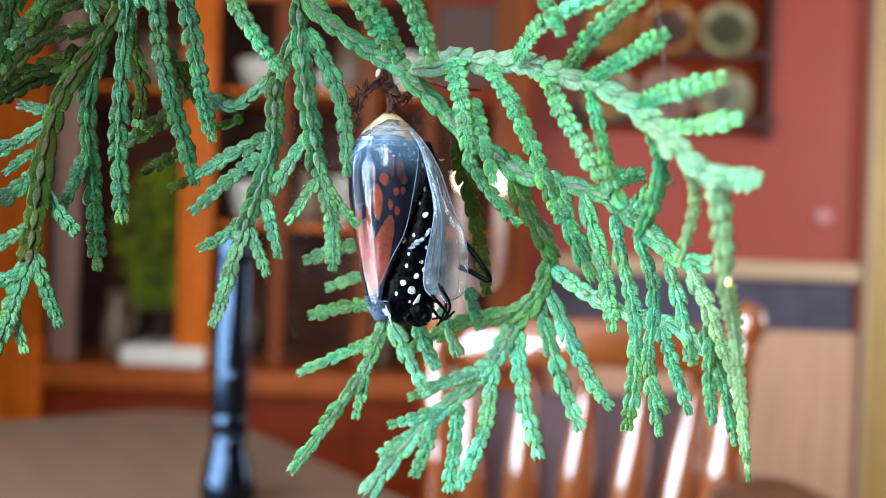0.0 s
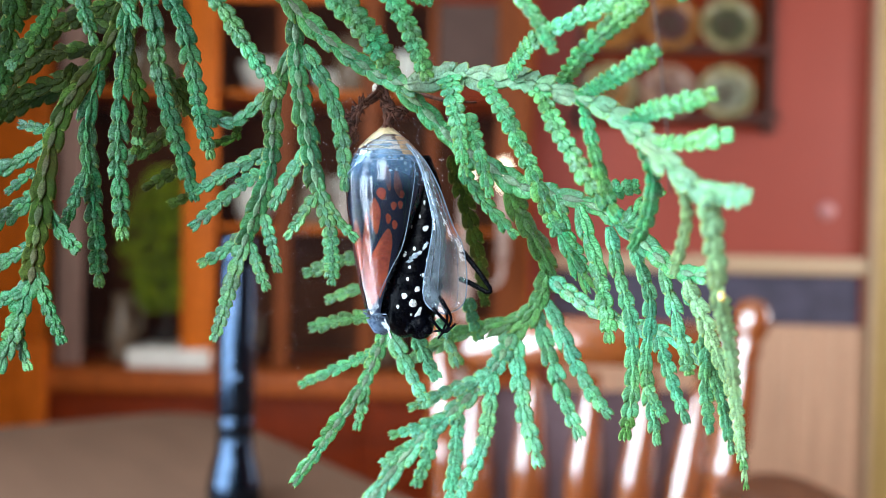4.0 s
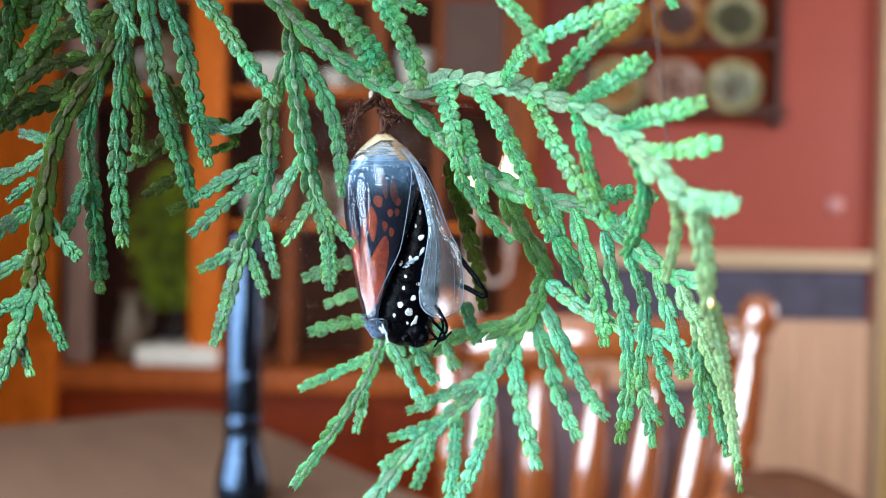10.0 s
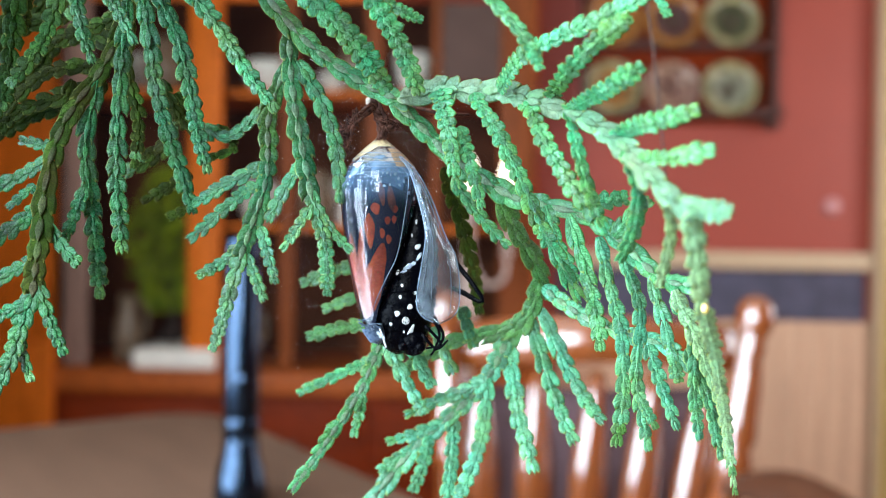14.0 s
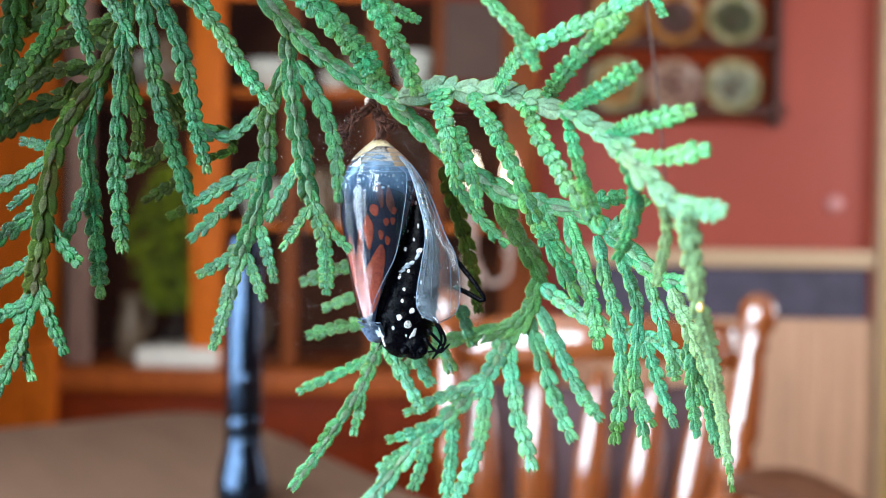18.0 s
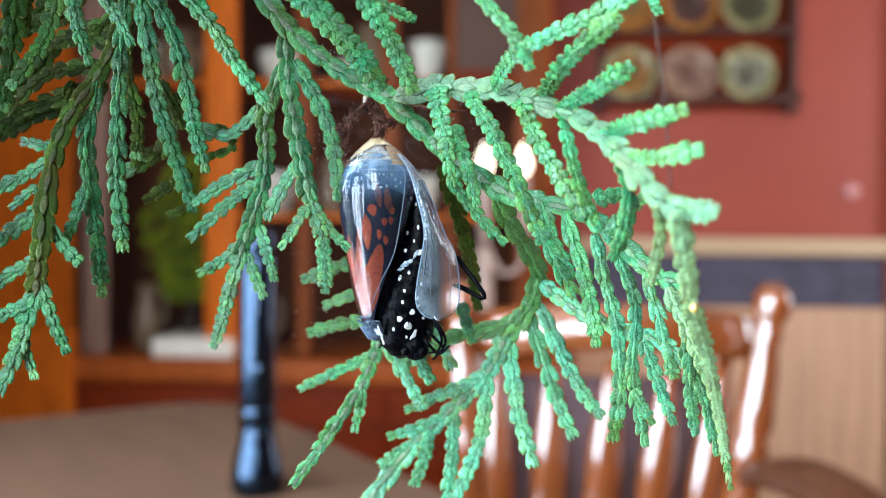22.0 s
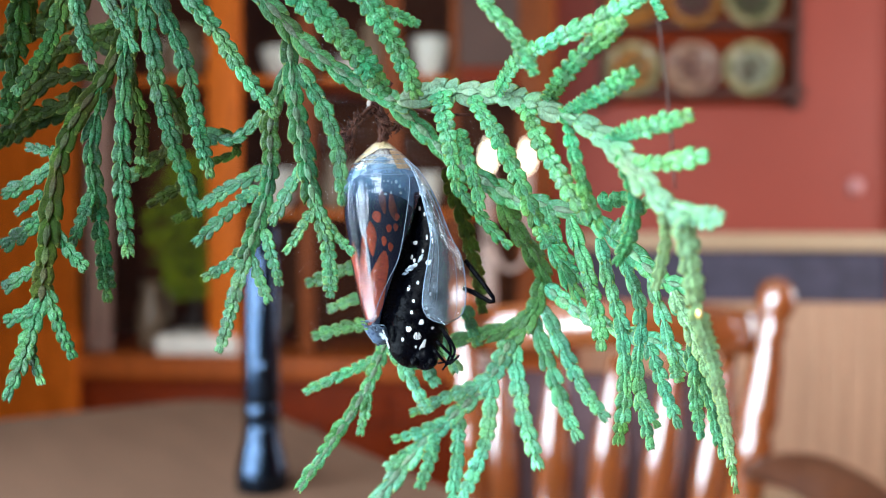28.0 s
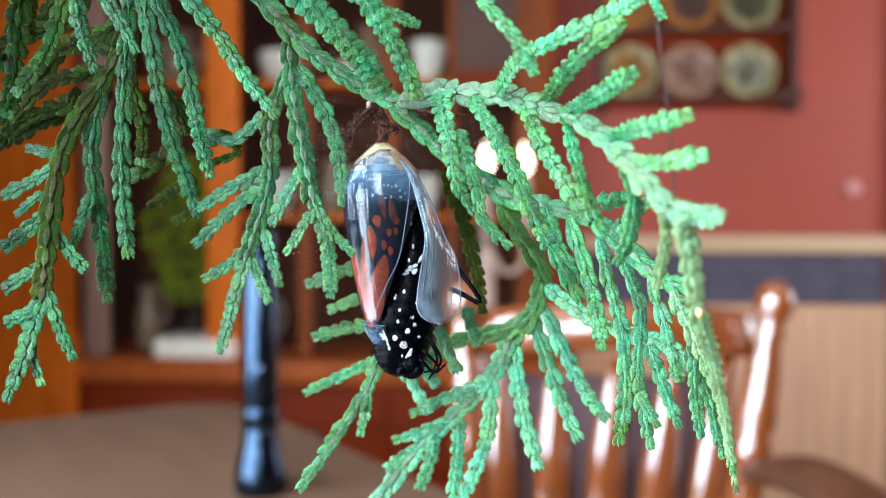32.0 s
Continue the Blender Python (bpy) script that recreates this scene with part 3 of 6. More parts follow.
def jugs():
    for x, z, r, h in ((-1.03, 0.6205, 0.042, 0.20), (-0.665, 0.6205, 0.040, 0.17), (-0.46, 1.0405, 0.050, 0.16), (-0.93, 1.4405, 0.07, 0.15), (-0.24, 0.6205, 0.045, 0.22), (-0.35, 1.4405, 0.05, 0.16)):
        prof = [(r * 0.7, 0), (r * 0.75, 0.004), (r, h * 0.3), (r * 0.95, h * 0.55), (r * 0.6, h * 0.8), (r * 0.72, h), (r * 0.62, h), (r * 0.5, h * 0.8), (r * 0.2, h * 0.4)]
        j = empty("jug", "tall cream glazed jug in the cabinet", "jug", pose(x, 2.72, z), "cabinet jugs")
        part("vessel", lathe(bmesh.new(), prof, 28), JUG_M, j)
        part("handle", tube(bmesh.new(), smooth_line([(r * 0.66, 0, h * 0.92), (r * 1.35, 0, h * 0.80), (r * 1.35, 0, h * 0.50), (r * 0.97, 0, h * 0.36)], 12), 0.006, 8), JUG_M, j)


dishes()
jugs()


# ---- a tree-like plant, added in place of trees reflected in the cabinet glass ----
def reflected_tree():
    px, py, pz = -0.905, 2.74, 0.6205
    rnd = random.Random(11)
    tray = tagged(part("folded_cloth", boxed(-0.955, -0.715, 2.545, 2.82, 0.6205, 0.678, bevel=0.014), CLOTH), "folded white linen cloth on the cabinet base", "cloth")
    pl = empty("tree_stand_in", "bushy green tree standing in for trees reflected in the glass", "plant", pose(px, py, 0.6785))
    part("pot", lathe(bmesh.new(), [(0.030, 0), (0.036, 0.02), (0.038, 0.03), (0.034, 0.03), (0.030, 0.02)], 20), BARK, pl)
    part("trunk", tube(bmesh.new(), smooth_line([(0, 0, 0.01), (0.008, 0.0, 0.07), (-0.004, 0.0, 0.13), (0, 0, 0.24)], 10), [0.016 - 0.0008 * i for i in range(11)], 8), BARK, pl)
    for k in range(7):
        a = k * 0.9
        tip = Vector((0.12 * math.cos(a), 0.09 * math.sin(a), 0.22 + 0.035 * k))
        part("limb", tube(bmesh.new(), smooth_line([(0, 0, 0.10 + 0.012 * k), tip * 0.5 + Vector((0, 0, 0.06)), tip], 6), [0.006 - 0.0008 * i for i in range(7)], 6), BARK, pl)
    vs, fs = [], []
    for k in range(1500):
        a, h = rnd.uniform(0, 6.283), rnd.uniform(0, 1)
        rad = (0.05 + 0.105 * math.sin(math.pi * min(1, h * 0.9 + 0.1)) * (0.75 + 0.25 * math.sin(3 * a + 5 * h))) * rnd.uniform(0.35, 1.0) ** 0.6
        c = Vector((rad * math.cos(a), rad * math.sin(a) * 0.8, 0.10 + 0.42 * h))
        d = Vector((rnd.gauss(0, 1), rnd.gauss(0, 1), rnd.gauss(0, 0.7))).normalized()
        s = d.orthogonal().normalized()
        ln, w = rnd.uniform(0.016, 0.030), rnd.uniform(0.006, 0.011)
        n = d.cross(s) * 0.003
        i = len(vs)
        vs += [c, c + d * ln * 0.5 + s * w + n, c + d * ln, c + d * ln * 0.5 - s * w + n]
        fs += [(i, i + 1, i + 2), (i, i + 2, i + 3)]
    part("crown", ([tuple(v) for v in vs], [], fs), PLANT, pl, smooth=False)


reflected_tree()


# ---- twin candle lamp on a stand before the cabinet ----
def candle_lamp():
    st = empty("lamp_stand", "small dark wooden pedestal stand", "stand", pose(0.03, 2.44, 0))
    part("top", lathe(bmesh.new(), [(0.11, 0.555), (0.125, 0.560), (0.125, 0.574), (0.118, 0.5795)], 32), WOOD_DARK, st)
    part("column", lathe(bmesh.new(), [(0.03, 0.05), (0.022, 0.15), (0.032, 0.30), (0.02, 0.45), (0.045, 0.554)], 20), WOOD_DARK, st)
    part("foot", lathe(bmesh.new(), [(0.12, 0.0), (0.12, 0.02), (0.05, 0.049)], 28), WOOD_DARK, st)
    c = empty("candle_lamp", "cream pink twin-candle electric lamp, both bulbs lit", "lamp", pose(0.053, 2.44, 0.58))
    part("foot", lathe(bmesh.new(), [(0.045, 0), (0.045, 0.012), (0.03, 0.03), (0.022, 0.05)], 24, pose(-0.052, 0, 0)), LAMP_M, c)
    part("stem", lathe(bmesh.new(), [(0.022, 0.051), (0.026, 0.16), (0.023, 0.30), (0.024, 0.37)], 20, pose(-0.052, 0, 0)), LAMP_M, c)
    part("arm", tube(bmesh.new(), smooth_line([(-0.030, 0, 0.34), (0.0, 0, 0.30), (0.045, 0, 0.32), (0.052, 0, 0.374)], 10), 0.007, 8), LAMP_M, c)
    for s in (-1, 1):
        x = s * 0.052
        part("candle_sleeve", lathe(bmesh.new(), [(0.016, 0.375), (0.016, 0.56), (0.010, 0.565)], 18, pose(x, 0, 0)), LAMP_M, c)
        part("bulb", lathe(bmesh.new(), [(0.008, 0.566), (0.018, 0.585), (0.020, 0.60), (0.012, 0.63), (0.002, 0.65)], 18, pose(x, 0, 0)), BULB, c, "glowing flame-shaped bulb")


# ---- plates on the wall rack ----
def plate_rack():
    r = empty("plate_rack", "brown scrolled iron wall rack for plates", "plate rack")
    for x in (0.375, 1.008):
        part("upright", boxed(x - 0.008, x + 0.008, 3.03, 3.099, 1.385, 2.02), IRON, r)
        part("finial", tube(bmesh.new(), [(x + 0.035 * math.cos(a), 3.06, 1.43 + 0.035 * math.sin(a)) for a in (k * 0.5 for k in range(12))], 0.007, 8), IRON, r)
    for z in (1.435, 1.66, 1.885):
        part("rail", boxed(0.365, 1.018, 3.03, 3.05, z - 0.007, z + 0.009), IRON, r)
        part("ledge", boxed(0.365, 1.018, 3.02, 3.082, z - 0.016, z - 0.008), IRON, r)
    part("back_board", boxed(0.389, 0.994, 3.084, 3.0985, 1.40, 2.02), WOOD_RED, r, "red-brown wooden back board")
    plates = (((CREAM_G, TAWNY_G, OLIVE_G, "cream plate with a tawny centre and olive petals"), (PINK_G, PINK_G, PLUM_G, "pinkish cream plate with plum-coloured petals"), (CREAM_G, GREY_G, MOTIF_M, "cream plate with a grey-green centre and dark petals")),
              ((TAWNY_G, TAWNY_G, OLIVE_G, "golden orange plate with olive petals"), (TAWNY_G, PLUM_G, MOTIF_M, "orange-rimmed plate with a dark plum centre"), (CREAM_G, GREEN_G, MOTIF_M, "cream-gold rimmed plate with a dark green centre")),
              ((CREAM_G, GREY_G, PLUM_G, "cream plate with plum petals"), (TAWNY_G, CREAM_G, OLIVE_G, "orange-rimmed cream plate with olive petals"), (CREAM_G, GREY_G, OLIVE_G, "cream plate with olive petals")))
    for z, row in zip((1.435, 1.66, 1.885), plates):
        for x, (rim_m, well_m, motif_m, words) in zip((0.475, 0.670, 0.862), row):
            plate = empty("plate", words, "plate", pose(x, 3.055, z + 0.093 - 0.012, 80), "plates on the rack")
            part("well", lathe(bmesh.new(), [(0.002, 0.0), (0.058, 0.0), (0.064, 0.006), (0.062, 0.010), (0.055, 0.005), (0.002, 0.005)], 32), well_m, plate)
            part("rim", lathe(bmesh.new(), [(0.064, 0.004), (0.092, 0.014), (0.094, 0.017), (0.091, 0.018), (0.065, 0.0095)], 40, ring=True), rim_m, plate)
            for k in range(6):
                a = k * 1.257 + 0.4 + x * 9
                rad = 0.036 if k < 5 else 0.0
                petal = lathe(bmesh.new(), [(0.014 + 0.004 * (k % 3), 0.0), (0.013, 0.0008), (0.002, 0.001)], 12, Matrix.Translation((rad * math.cos(a), rad * math.sin(a), 0.0052)) @ Matrix.Rotation(a, 4, "Z") @ Matrix.Diagonal((1.0, 0.7, 1.0, 1.0)))
                part("motif", petal, motif_m, plate, "painted petal")


plate_rack()
candle_lamp()


# ---- table, torch and chair ----
def table():
    ang = math.degrees(math.atan2(-0.80, 0.60))
    t = empty("dining_table", "taupe rectangular dining table with rounded corners", "table", pose(-0.375, 1.325, 0, 0, 0, ang))
    bm = bmesh.new()
    # local x runs along the near long edge, local y to its left is negative
    w, d, r = 1.7, 0.68, 0.10
    ring = []
    for cx, cy, a0 in ((w - r, -r, 0), (r, -r, 90), (r, -d + r, 180), (w - r, -d + r, 270)):
        for k in range(9):
            a = radians(a0 + k * 11.25)
            ring.append((cx + r * math.cos(a), cy + r * math.sin(a)))
    rows = []
    for z, s in ((0.715, 0.985), (0.722, 1.0), (0.742, 1.0), (0.750, 0.990)):
        rows.append([bm.verts.new((w / 2 + (x - w / 2) * (1 - (1 - s) * 0.5), -d / 2 + (y + d / 2) * (1 - (1 - s)), z)) for x, y in ring])
    n = len(ring)
    for a, b in zip(rows, rows[1:]):
        for k in range(n):
            bm.faces.new((a[k], a[(k + 1) % n], b[(k + 1) % n], b[k]))
    bm.faces.new(rows[0][::-1])
    bm.faces.new(rows[-1])
    part("tabletop", bm, TABLE_TOP, t, smooth=False)
    part("apron", boxed(0.12, w - 0.12, -d + 0.12, -0.12, 0.62, 0.714), WOOD_RED, t)
    for x in (0.15, w - 0.15):
        for y in (-0.15, -d + 0.15):
            part("leg", lathe(bmesh.new(), [(0.022, 0), (0.030, 0.08), (0.024, 0.16), (0.042, 0.42), (0.030, 0.52), (0.045, 0.56), (0.045, 0.62)], 20, pose(x, y, 0)), WOOD_RED, t)


table()


def torch():
    m = pose(-0.2120, 0.852, 0.7505)
    t = empty("flashlight", "black metal flashlight standing on its lens end", "flashlight", m)
    part("head", lathe(bmesh.new(), [(0.0235, 0), (0.0255, 0.004), (0.0255, 0.018), (0.0240, 0.024), (0.0225, 0.034), (0.0188, 0.046), (0.0174, 0.054), (0.0168, 0.066)], 40), BLACK, t)
    part("collar", lathe(bmesh.new(), [(0.0165, 0.0665), (0.0176, 0.068), (0.0176, 0.082), (0.0165, 0.084)], 40), BLACK, t)
    part("barrel", lathe(bmesh.new(), [(0.0168, 0.0845), (0.0175, 0.088), (0.0175, 0.225), (0.0160, 0.228)], 40), BLACK, t)
    part("tail_cap", lathe(bmesh.new(), [(0.0165, 0.2285), (0.0172, 0.231), (0.0172, 0.250), (0.0150, 0.255)], 40), BLACK, t)
    part("switch", lathe(bmesh.new(), [(0.007, 0), (0.007, 0.0015), (0.005, 0.003)], 16, pose(0.004, -0.0172, 0.120, 90)), BLACK, t, "rubber push button")


torch()


def chair():
    c = empty("dining_chair", "varnished orange-brown spindle-back dining chair at the table", "chair", pose(0.158, 1.10, 0))
    seat = bmesh.new()
    box(seat, -0.22, 0.22, -0.42, 0.02, 0.425, 0.462, 0.014)
    part("seat", seat, WOOD_CHAIR, c)
    for x in (-0.18, 0.18):
        for y in (-0.37, -0.03):
            part("leg", tube(bmesh.new(), smooth_line([(x * 1.15, y * 1.05, 0), (x * 1.08, y, 0.2), (x, y, 0.424)], 8), [0.014, 0.017, 0.021, 0.017, 0.022, 0.024, 0.02, 0.017, 0.016], 14), WOOD_CHAIR, c)
    # turned back posts, splayed outwards
    prof = [(0, 0.016), (0.06, 0.020), (0.12, 0.017), (0.24, 0.022), (0.30, 0.019), (0.315, 0.024), (0.33, 0.018), (0.345, 0.023), (0.37, 0.0210), (0.41, 0.0195), (0.445, 0.014), (0.455, 0.0185), (0.464, 0.0135), (0.474, 0.0185), (0.488, 0.0225), (0.502, 0.0220), (0.514, 0.0160), (0.520, 0.005)]
    for s in (-1, 1):
        a, b = Vector((s * 0.112, -0.03, 0.424)), Vector((s * 0.212, 0.045, 0.940))
        if s < 0:
            a, b = Vector((-0.155, -0.03, 0.424)), Vector((-0.185, 0.045, 0.940))
        part("back_post", tube(bmesh.new(), [a.lerp(b, z / 0.52) for z, r in prof], [r * 1.04 for z, r in prof], 20), WOOD_CHAIR, c)
    # curved top rail
    bm = bmesh.new()
    rows = []
    for i in range(15):
        u = i / 14
        x = -0.180 + 0.372 * u
        y = 0.066 - 0.052 * math.sin(math.pi * u)
        z = 0.868 + 0.018 * math.sin(math.pi * u)
        rows.append([bm.verts.new((x, y + dy, z + dz)) for dy, dz in ((-0.018, -0.028), (-0.013, 0.0), (-0.004, 0.024), (0.004, 0.029), (0.012, 0.024), (0.012, 0.0), (0.004, -0.028))])
    for a, b in zip(rows, rows[1:]):
        for k in range(7):
            bm.faces.new((a[k], a[(k + 1) % 7], b[(k + 1) % 7], b[k]))
    bm.faces.new(rows[0][::-1])
    bm.faces.new(rows[-1])
    part("top_rail", bm, WOOD_CHAIR, c)
    # a thin mauve-grey sheet added behind the spindles, filling the gaps
    pad = bmesh.new()
    rows = []
    for i in range(13):
        u = i / 12
        y = 0.085 - 0.045 * math.sin(math.pi * u)
        rows.append([pad.verts.new((-0.165 + 0.315 * u + 0.030 * u * h, y + dy + 0.045 * h, 0.475 + 0.335 * h)) for h, dy in ((0, 0.0), (0.5, -0.012), (1, 0.0), (1, 0.012), (0.5, 0.018), (0, 0.012))])
    for a, b in zip(rows, rows[1:]):
        for k in range(6):
            pad.faces.new((a[k], a[(k + 1) % 6], b[(k + 1) % 6], b[k]))
    pad.faces.new(rows[0][::-1])
    pad.faces.new(rows[-1])
    part("spindle_backing", pad, BACKING_M, c, "mauve-grey sheet behind the spindles")
    arm = bmesh.new()
    tube(arm, smooth_line([(0.165, 0.0, 0.712), (0.207, -0.06, 0.724), (0.240, -0.13, 0.712), (0.235, -0.21, 0.700)], 14), [0.016, 0.018, 0.021, 0.024, 0.026, 0.028, 0.030, 0.031, 0.032, 0.033, 0.034, 0.034, 0.032, 0.028, 0.018], 18, 0.55)
    part("armrest", arm, WOOD_BROWN, c, "dark curved armrest")
    part("arm_post", tube(bmesh.new(), [(0.20, -0.19, 0.46), (0.220, -0.19, 0.58), (0.234, -0.19, 0.688)], [0.014, 0.018, 0.013], 14), WOOD_CHAIR, c)
    # five flat spindles that fan out upwards
    for i in range(5):
        p, slope = -0.136 + 0.068 * i, -0.03 + 0.057 * i
        a = Vector((p - slope * 0.305, -0.02, 0.455))
        b = Vector((p + slope * 0.085, 0.066 - 0.052 * math.sin(math.pi * (i + 0.5) / 5), 0.845))
        line = [a.lerp(b, k / 12) for k in range(13)]
        part("spindle", tube(bmesh.new(), line, [0.010, 0.012, 0.015, 0.018, 0.021, 0.0235, 0.0255, 0.0268, 0.0272, 0.025, 0.020, 0.0145, 0.010], 20, 0.8), WOOD_CHAIR, c)


chair()


# ---- the cedar branch ----
def leaf_shape(side):
    """A closed scale leaf: x along, y across, z out of the shoot's face.
    side: a lateral scale that runs out into a free pointed tip; else a rhombic facial scale."""
    v, f = [], []
    if side:
        us = (0.0, 0.16, 0.38, 0.62, 0.82, 0.99, 1.11)
        y0 = (0.0, 0.0, 0.0, 0.0, 0.04, 0.26, 0.62)
        y1 = (0.50, 0.80, 1.04, 1.17, 1.17, 1.04, 0.82)
        hs = (0.50, 0.74, 0.94, 1.06, 1.10, 1.02, 0.80)
        sec = ((0.0, 0.07), (0.09, 0.15), (0.50, 0.21), (0.87, 0.15), (1.0, 0.02), (0.72, -0.12), (0.30, -0.14), (0.0, -0.06))
    else:
        us = (0.0, 0.20, 0.42, 0.62, 0.82, 1.0)
        y1 = (0.40, 0.80, 1.0, 0.88, 0.52, 0.10)
        y0 = tuple(-y for y in y1)
        hs = (0.45, 0.78, 0.96, 1.06, 1.10, 1.0)
        sec = ((0.0, -0.10), (0.03, 0.12), (0.30, 0.16), (0.5, 0.19), (0.70, 0.16), (0.97, 0.12), (1.0, -0.10), (0.5, -0.12))
    n = len(sec)
    for u, a, b, h in zip(us, y0, y1, hs):
        for y, z in sec:
            across = (a + (b - a) * y) * (1.0 if side else 0.5)
            v.append((u, across, z * h + (0.07 * max(0.0, u - 0.6) if side else 0.0)))
    for i in range(len(us) - 1):
        for k in range(n):
            f.append((i * n + k, i * n + (k + 1) % n, i * n + n + (k + 1) % n, i * n + n + k))
    f.append(tuple(range(n - 1, -1, -1)))
    f.append(tuple(range(len(v) - n, len(v))))
    return np.array(v), f


SIDE_V, SIDE_F = leaf_shape(True)
FACE_V, FACE_F = leaf_shape(False)
# the rim of each scale, its outer edge and its tip, where backlight is painted
SIDE_RIM = [1.0 if k % 8 == 4 or k // 8 >= 6 else 0.0 for k in range(len(SIDE_V))]
FACE_RIM = [0.5 if k % 8 in (0, 6) or k // 8 >= 5 else 0.0 for k in range(len(FACE_V))]
RND = random.Random(3)
PIECES = [0]
NPR = np.random.default_rng(5)
JIT = [1.0 + NPR.normal(0, 0.05, (64, 3)) for _ in range(24)]


def scale_mesh(name, v, f, material, shade):
    me = bpy.data.meshes.new(name)
    me.from_pydata([tuple(p) for p in v], [], f)
    me.materials.append(material)
    me.polygons.foreach_set("use_smooth", [True] * len(me.polygons))
    tone = me.attributes.new("tone", "FLOAT", "POINT")
    tone.data.foreach_set("value", [shade] * len(v))
    me.attributes.new("rim", "FLOAT", "POINT").data.foreach_set("value", FACE_RIM)
    me.attributes.new("grain", "FLOAT_VECTOR", "POINT").data.foreach_set("vector", [c for u, y, z in FACE_V for c in (2.2 * u - 0.7 * abs(y) + 9 * shade, 0.5 * u + 0.2 * abs(y), shade)])
    return me


LOOSE = {}


def shoot(branch, ctrl, w0, w1, pitch, kind):
    """One flat cedar shoot of overlapping scale leaves through the control points (mm from O).
    The shoots nearest the chrysalis carry their facial scales as leaves of their own."""
    ctrl = [Vector(c) for c in ctrl]
    length = sum((b - a).length for a, b in zip(ctrl, ctrl[1:]))
    stem, tone = kind >= 10, kind % 10
    # the scales grow shorter towards the tip of a shoot
    gather = 0.0 if stem else min(max((pitch - 1.3) * 0.25, 0.0), 0.34)
    pitch *= 0.95 if stem else 0.95 - 0.3 * gather
    n = max(3, round(length / pitch))
    fine = smooth_line(ctrl, n * 8)
    line = [fine[min(round((u + gather * (u - u * u)) * n * 8), n * 8)] for u in (i / n for i in range(n + 1))]
    face = Vector((RND.uniform(-0.35, 0.35), -1.0, RND.uniform(-0.20, 0.30))).normalized()
    mid = line[len(line) // 2]
    single = (mid - Vector((-6.0, 7.0, 5.0))).length < 27.0 and PIECES[0] + n <= 300
    # the lower fronds have the bluish window light put into their leaf colour
    if tone == 0 and mid.z < -3 and mid.x > -9:
        tone = 7
    # the dark upper left fronds: their shade is put into an olive leaf colour
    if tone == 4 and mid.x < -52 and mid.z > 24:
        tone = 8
    # the drooping fronds beside the chrysalis get a half shade in the colour too
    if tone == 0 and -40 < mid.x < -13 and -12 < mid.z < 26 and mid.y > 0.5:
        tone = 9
    verts, faces, mats, tones, rims, grain = [], [], [], [], [], []
    place = Matrix.Translation(O) @ Matrix.Scale(MM, 4)

    def leaf(shape, base, along, across, normal, ln, w, h, mi):
        lv, lf = shape
        rows = np.array((along * ln, across * w, normal * h))
        k = len(verts)
        lv = lv * JIT[RND.randrange(len(JIT))][:len(lv)]
        verts.extend((np.array(base) + lv @ rows).tolist())
        faces.extend([tuple(i + k for i in f) for f in lf])
        mats.extend([mi] * len(lf))
        tones.extend([RND.random()] * len(lv))
        seed = RND.uniform(0, 40)
        grain.extend([(u * ln - abs(y) * w * 0.7 + seed, (u * ln + abs(y) * w) * 0.25, seed) for u, y, z in shape[0]])
        rims.extend(SIDE_RIM if shape[0] is SIDE_V else FACE_RIM)
        # joins the scale to the twig that carries it
        faces.append((k, k + 1, len(core_id) and core_id[-1]))
        mats.append(mi)

    core_id, loose = [], []
    for i in range(n):
        p, q = line[i], line[i + 1]
        step = (q - p).length
        t = (q - p).normalized()
        nrm = (face - t * face.dot(t)).normalized()
        b = t.cross(nrm)
        u = (i + 0.5) / n
        w = (w0 + (w1 - w0) * u) * RND.uniform(0.80, 0.94)
        if not stem:
            w *= 1.0 - 0.45 * max(0.0, (u - 0.84) / 0.16)
        # short broad scales overlap more
        ln = step * (RND.uniform(1.10, 1.22) if stem else RND.uniform(1.00, 1.08) + 0.20 * max(0.0, w / step - 1.3))
        flat = min(1.0, 0.25 + 0.9 * step / w)
        mi = 1 if (u > 0.84 and not stem and RND.random() < 0.3) else 0
        # the thin twig inside
        k = len(verts)
        for a in range(4):
            c, s = math.cos(a * math.pi / 2), math.sin(a * math.pi / 2)
            verts.append(tuple(p + (b * c + nrm * s) * w * 0.12))
            tones.append(0.5)
            rims.append(0.0)
            grain.append((0.0, 0.0, 0.0))
        if core_id:
            k0 = core_id[-1]
            for a in range(4):
                faces.append((k0 + a, k0 + (a + 1) % 4, k + (a + 1) % 4, k + a))
                mats.append(mi)
        core_id.append(k)
        for s in (-1, 1):
            out = radians(RND.uniform(-3, 8)) * s
            d = (t * math.cos(out) + b * math.sin(out)).normalized()
            c = (b * math.cos(out) - t * math.sin(out)).normalized() * s
            roll = (nrm + b * s * RND.uniform(0.0, 0.26) - t * RND.uniform(0.04, 0.16)).normalized()
            leaf((SIDE_V, SIDE_F), p + t * step * RND.uniform(-0.06, 0.04), d, c, roll, ln, w * RND.uniform(0.47, 0.52), flat * w * RND.uniform(0.27, 0.38), mi)
        for s in (1, -1):
            base, d = p + nrm * s * w * 0.060 + t * step * 0.40, (t + nrm * s * RND.uniform(0.02, 0.09)).normalized()
            if single and s == 1 and not stem:
                loose.append((base, d, b, nrm, ln * 0.78, w * 0.42, flat * w * 0.27))
            else:
                leaf((FACE_V, FACE_F), base, d, b * s, nrm * s, ln * 0.78, w * 0.42, flat * w * 0.27, 2 if stem else mi)
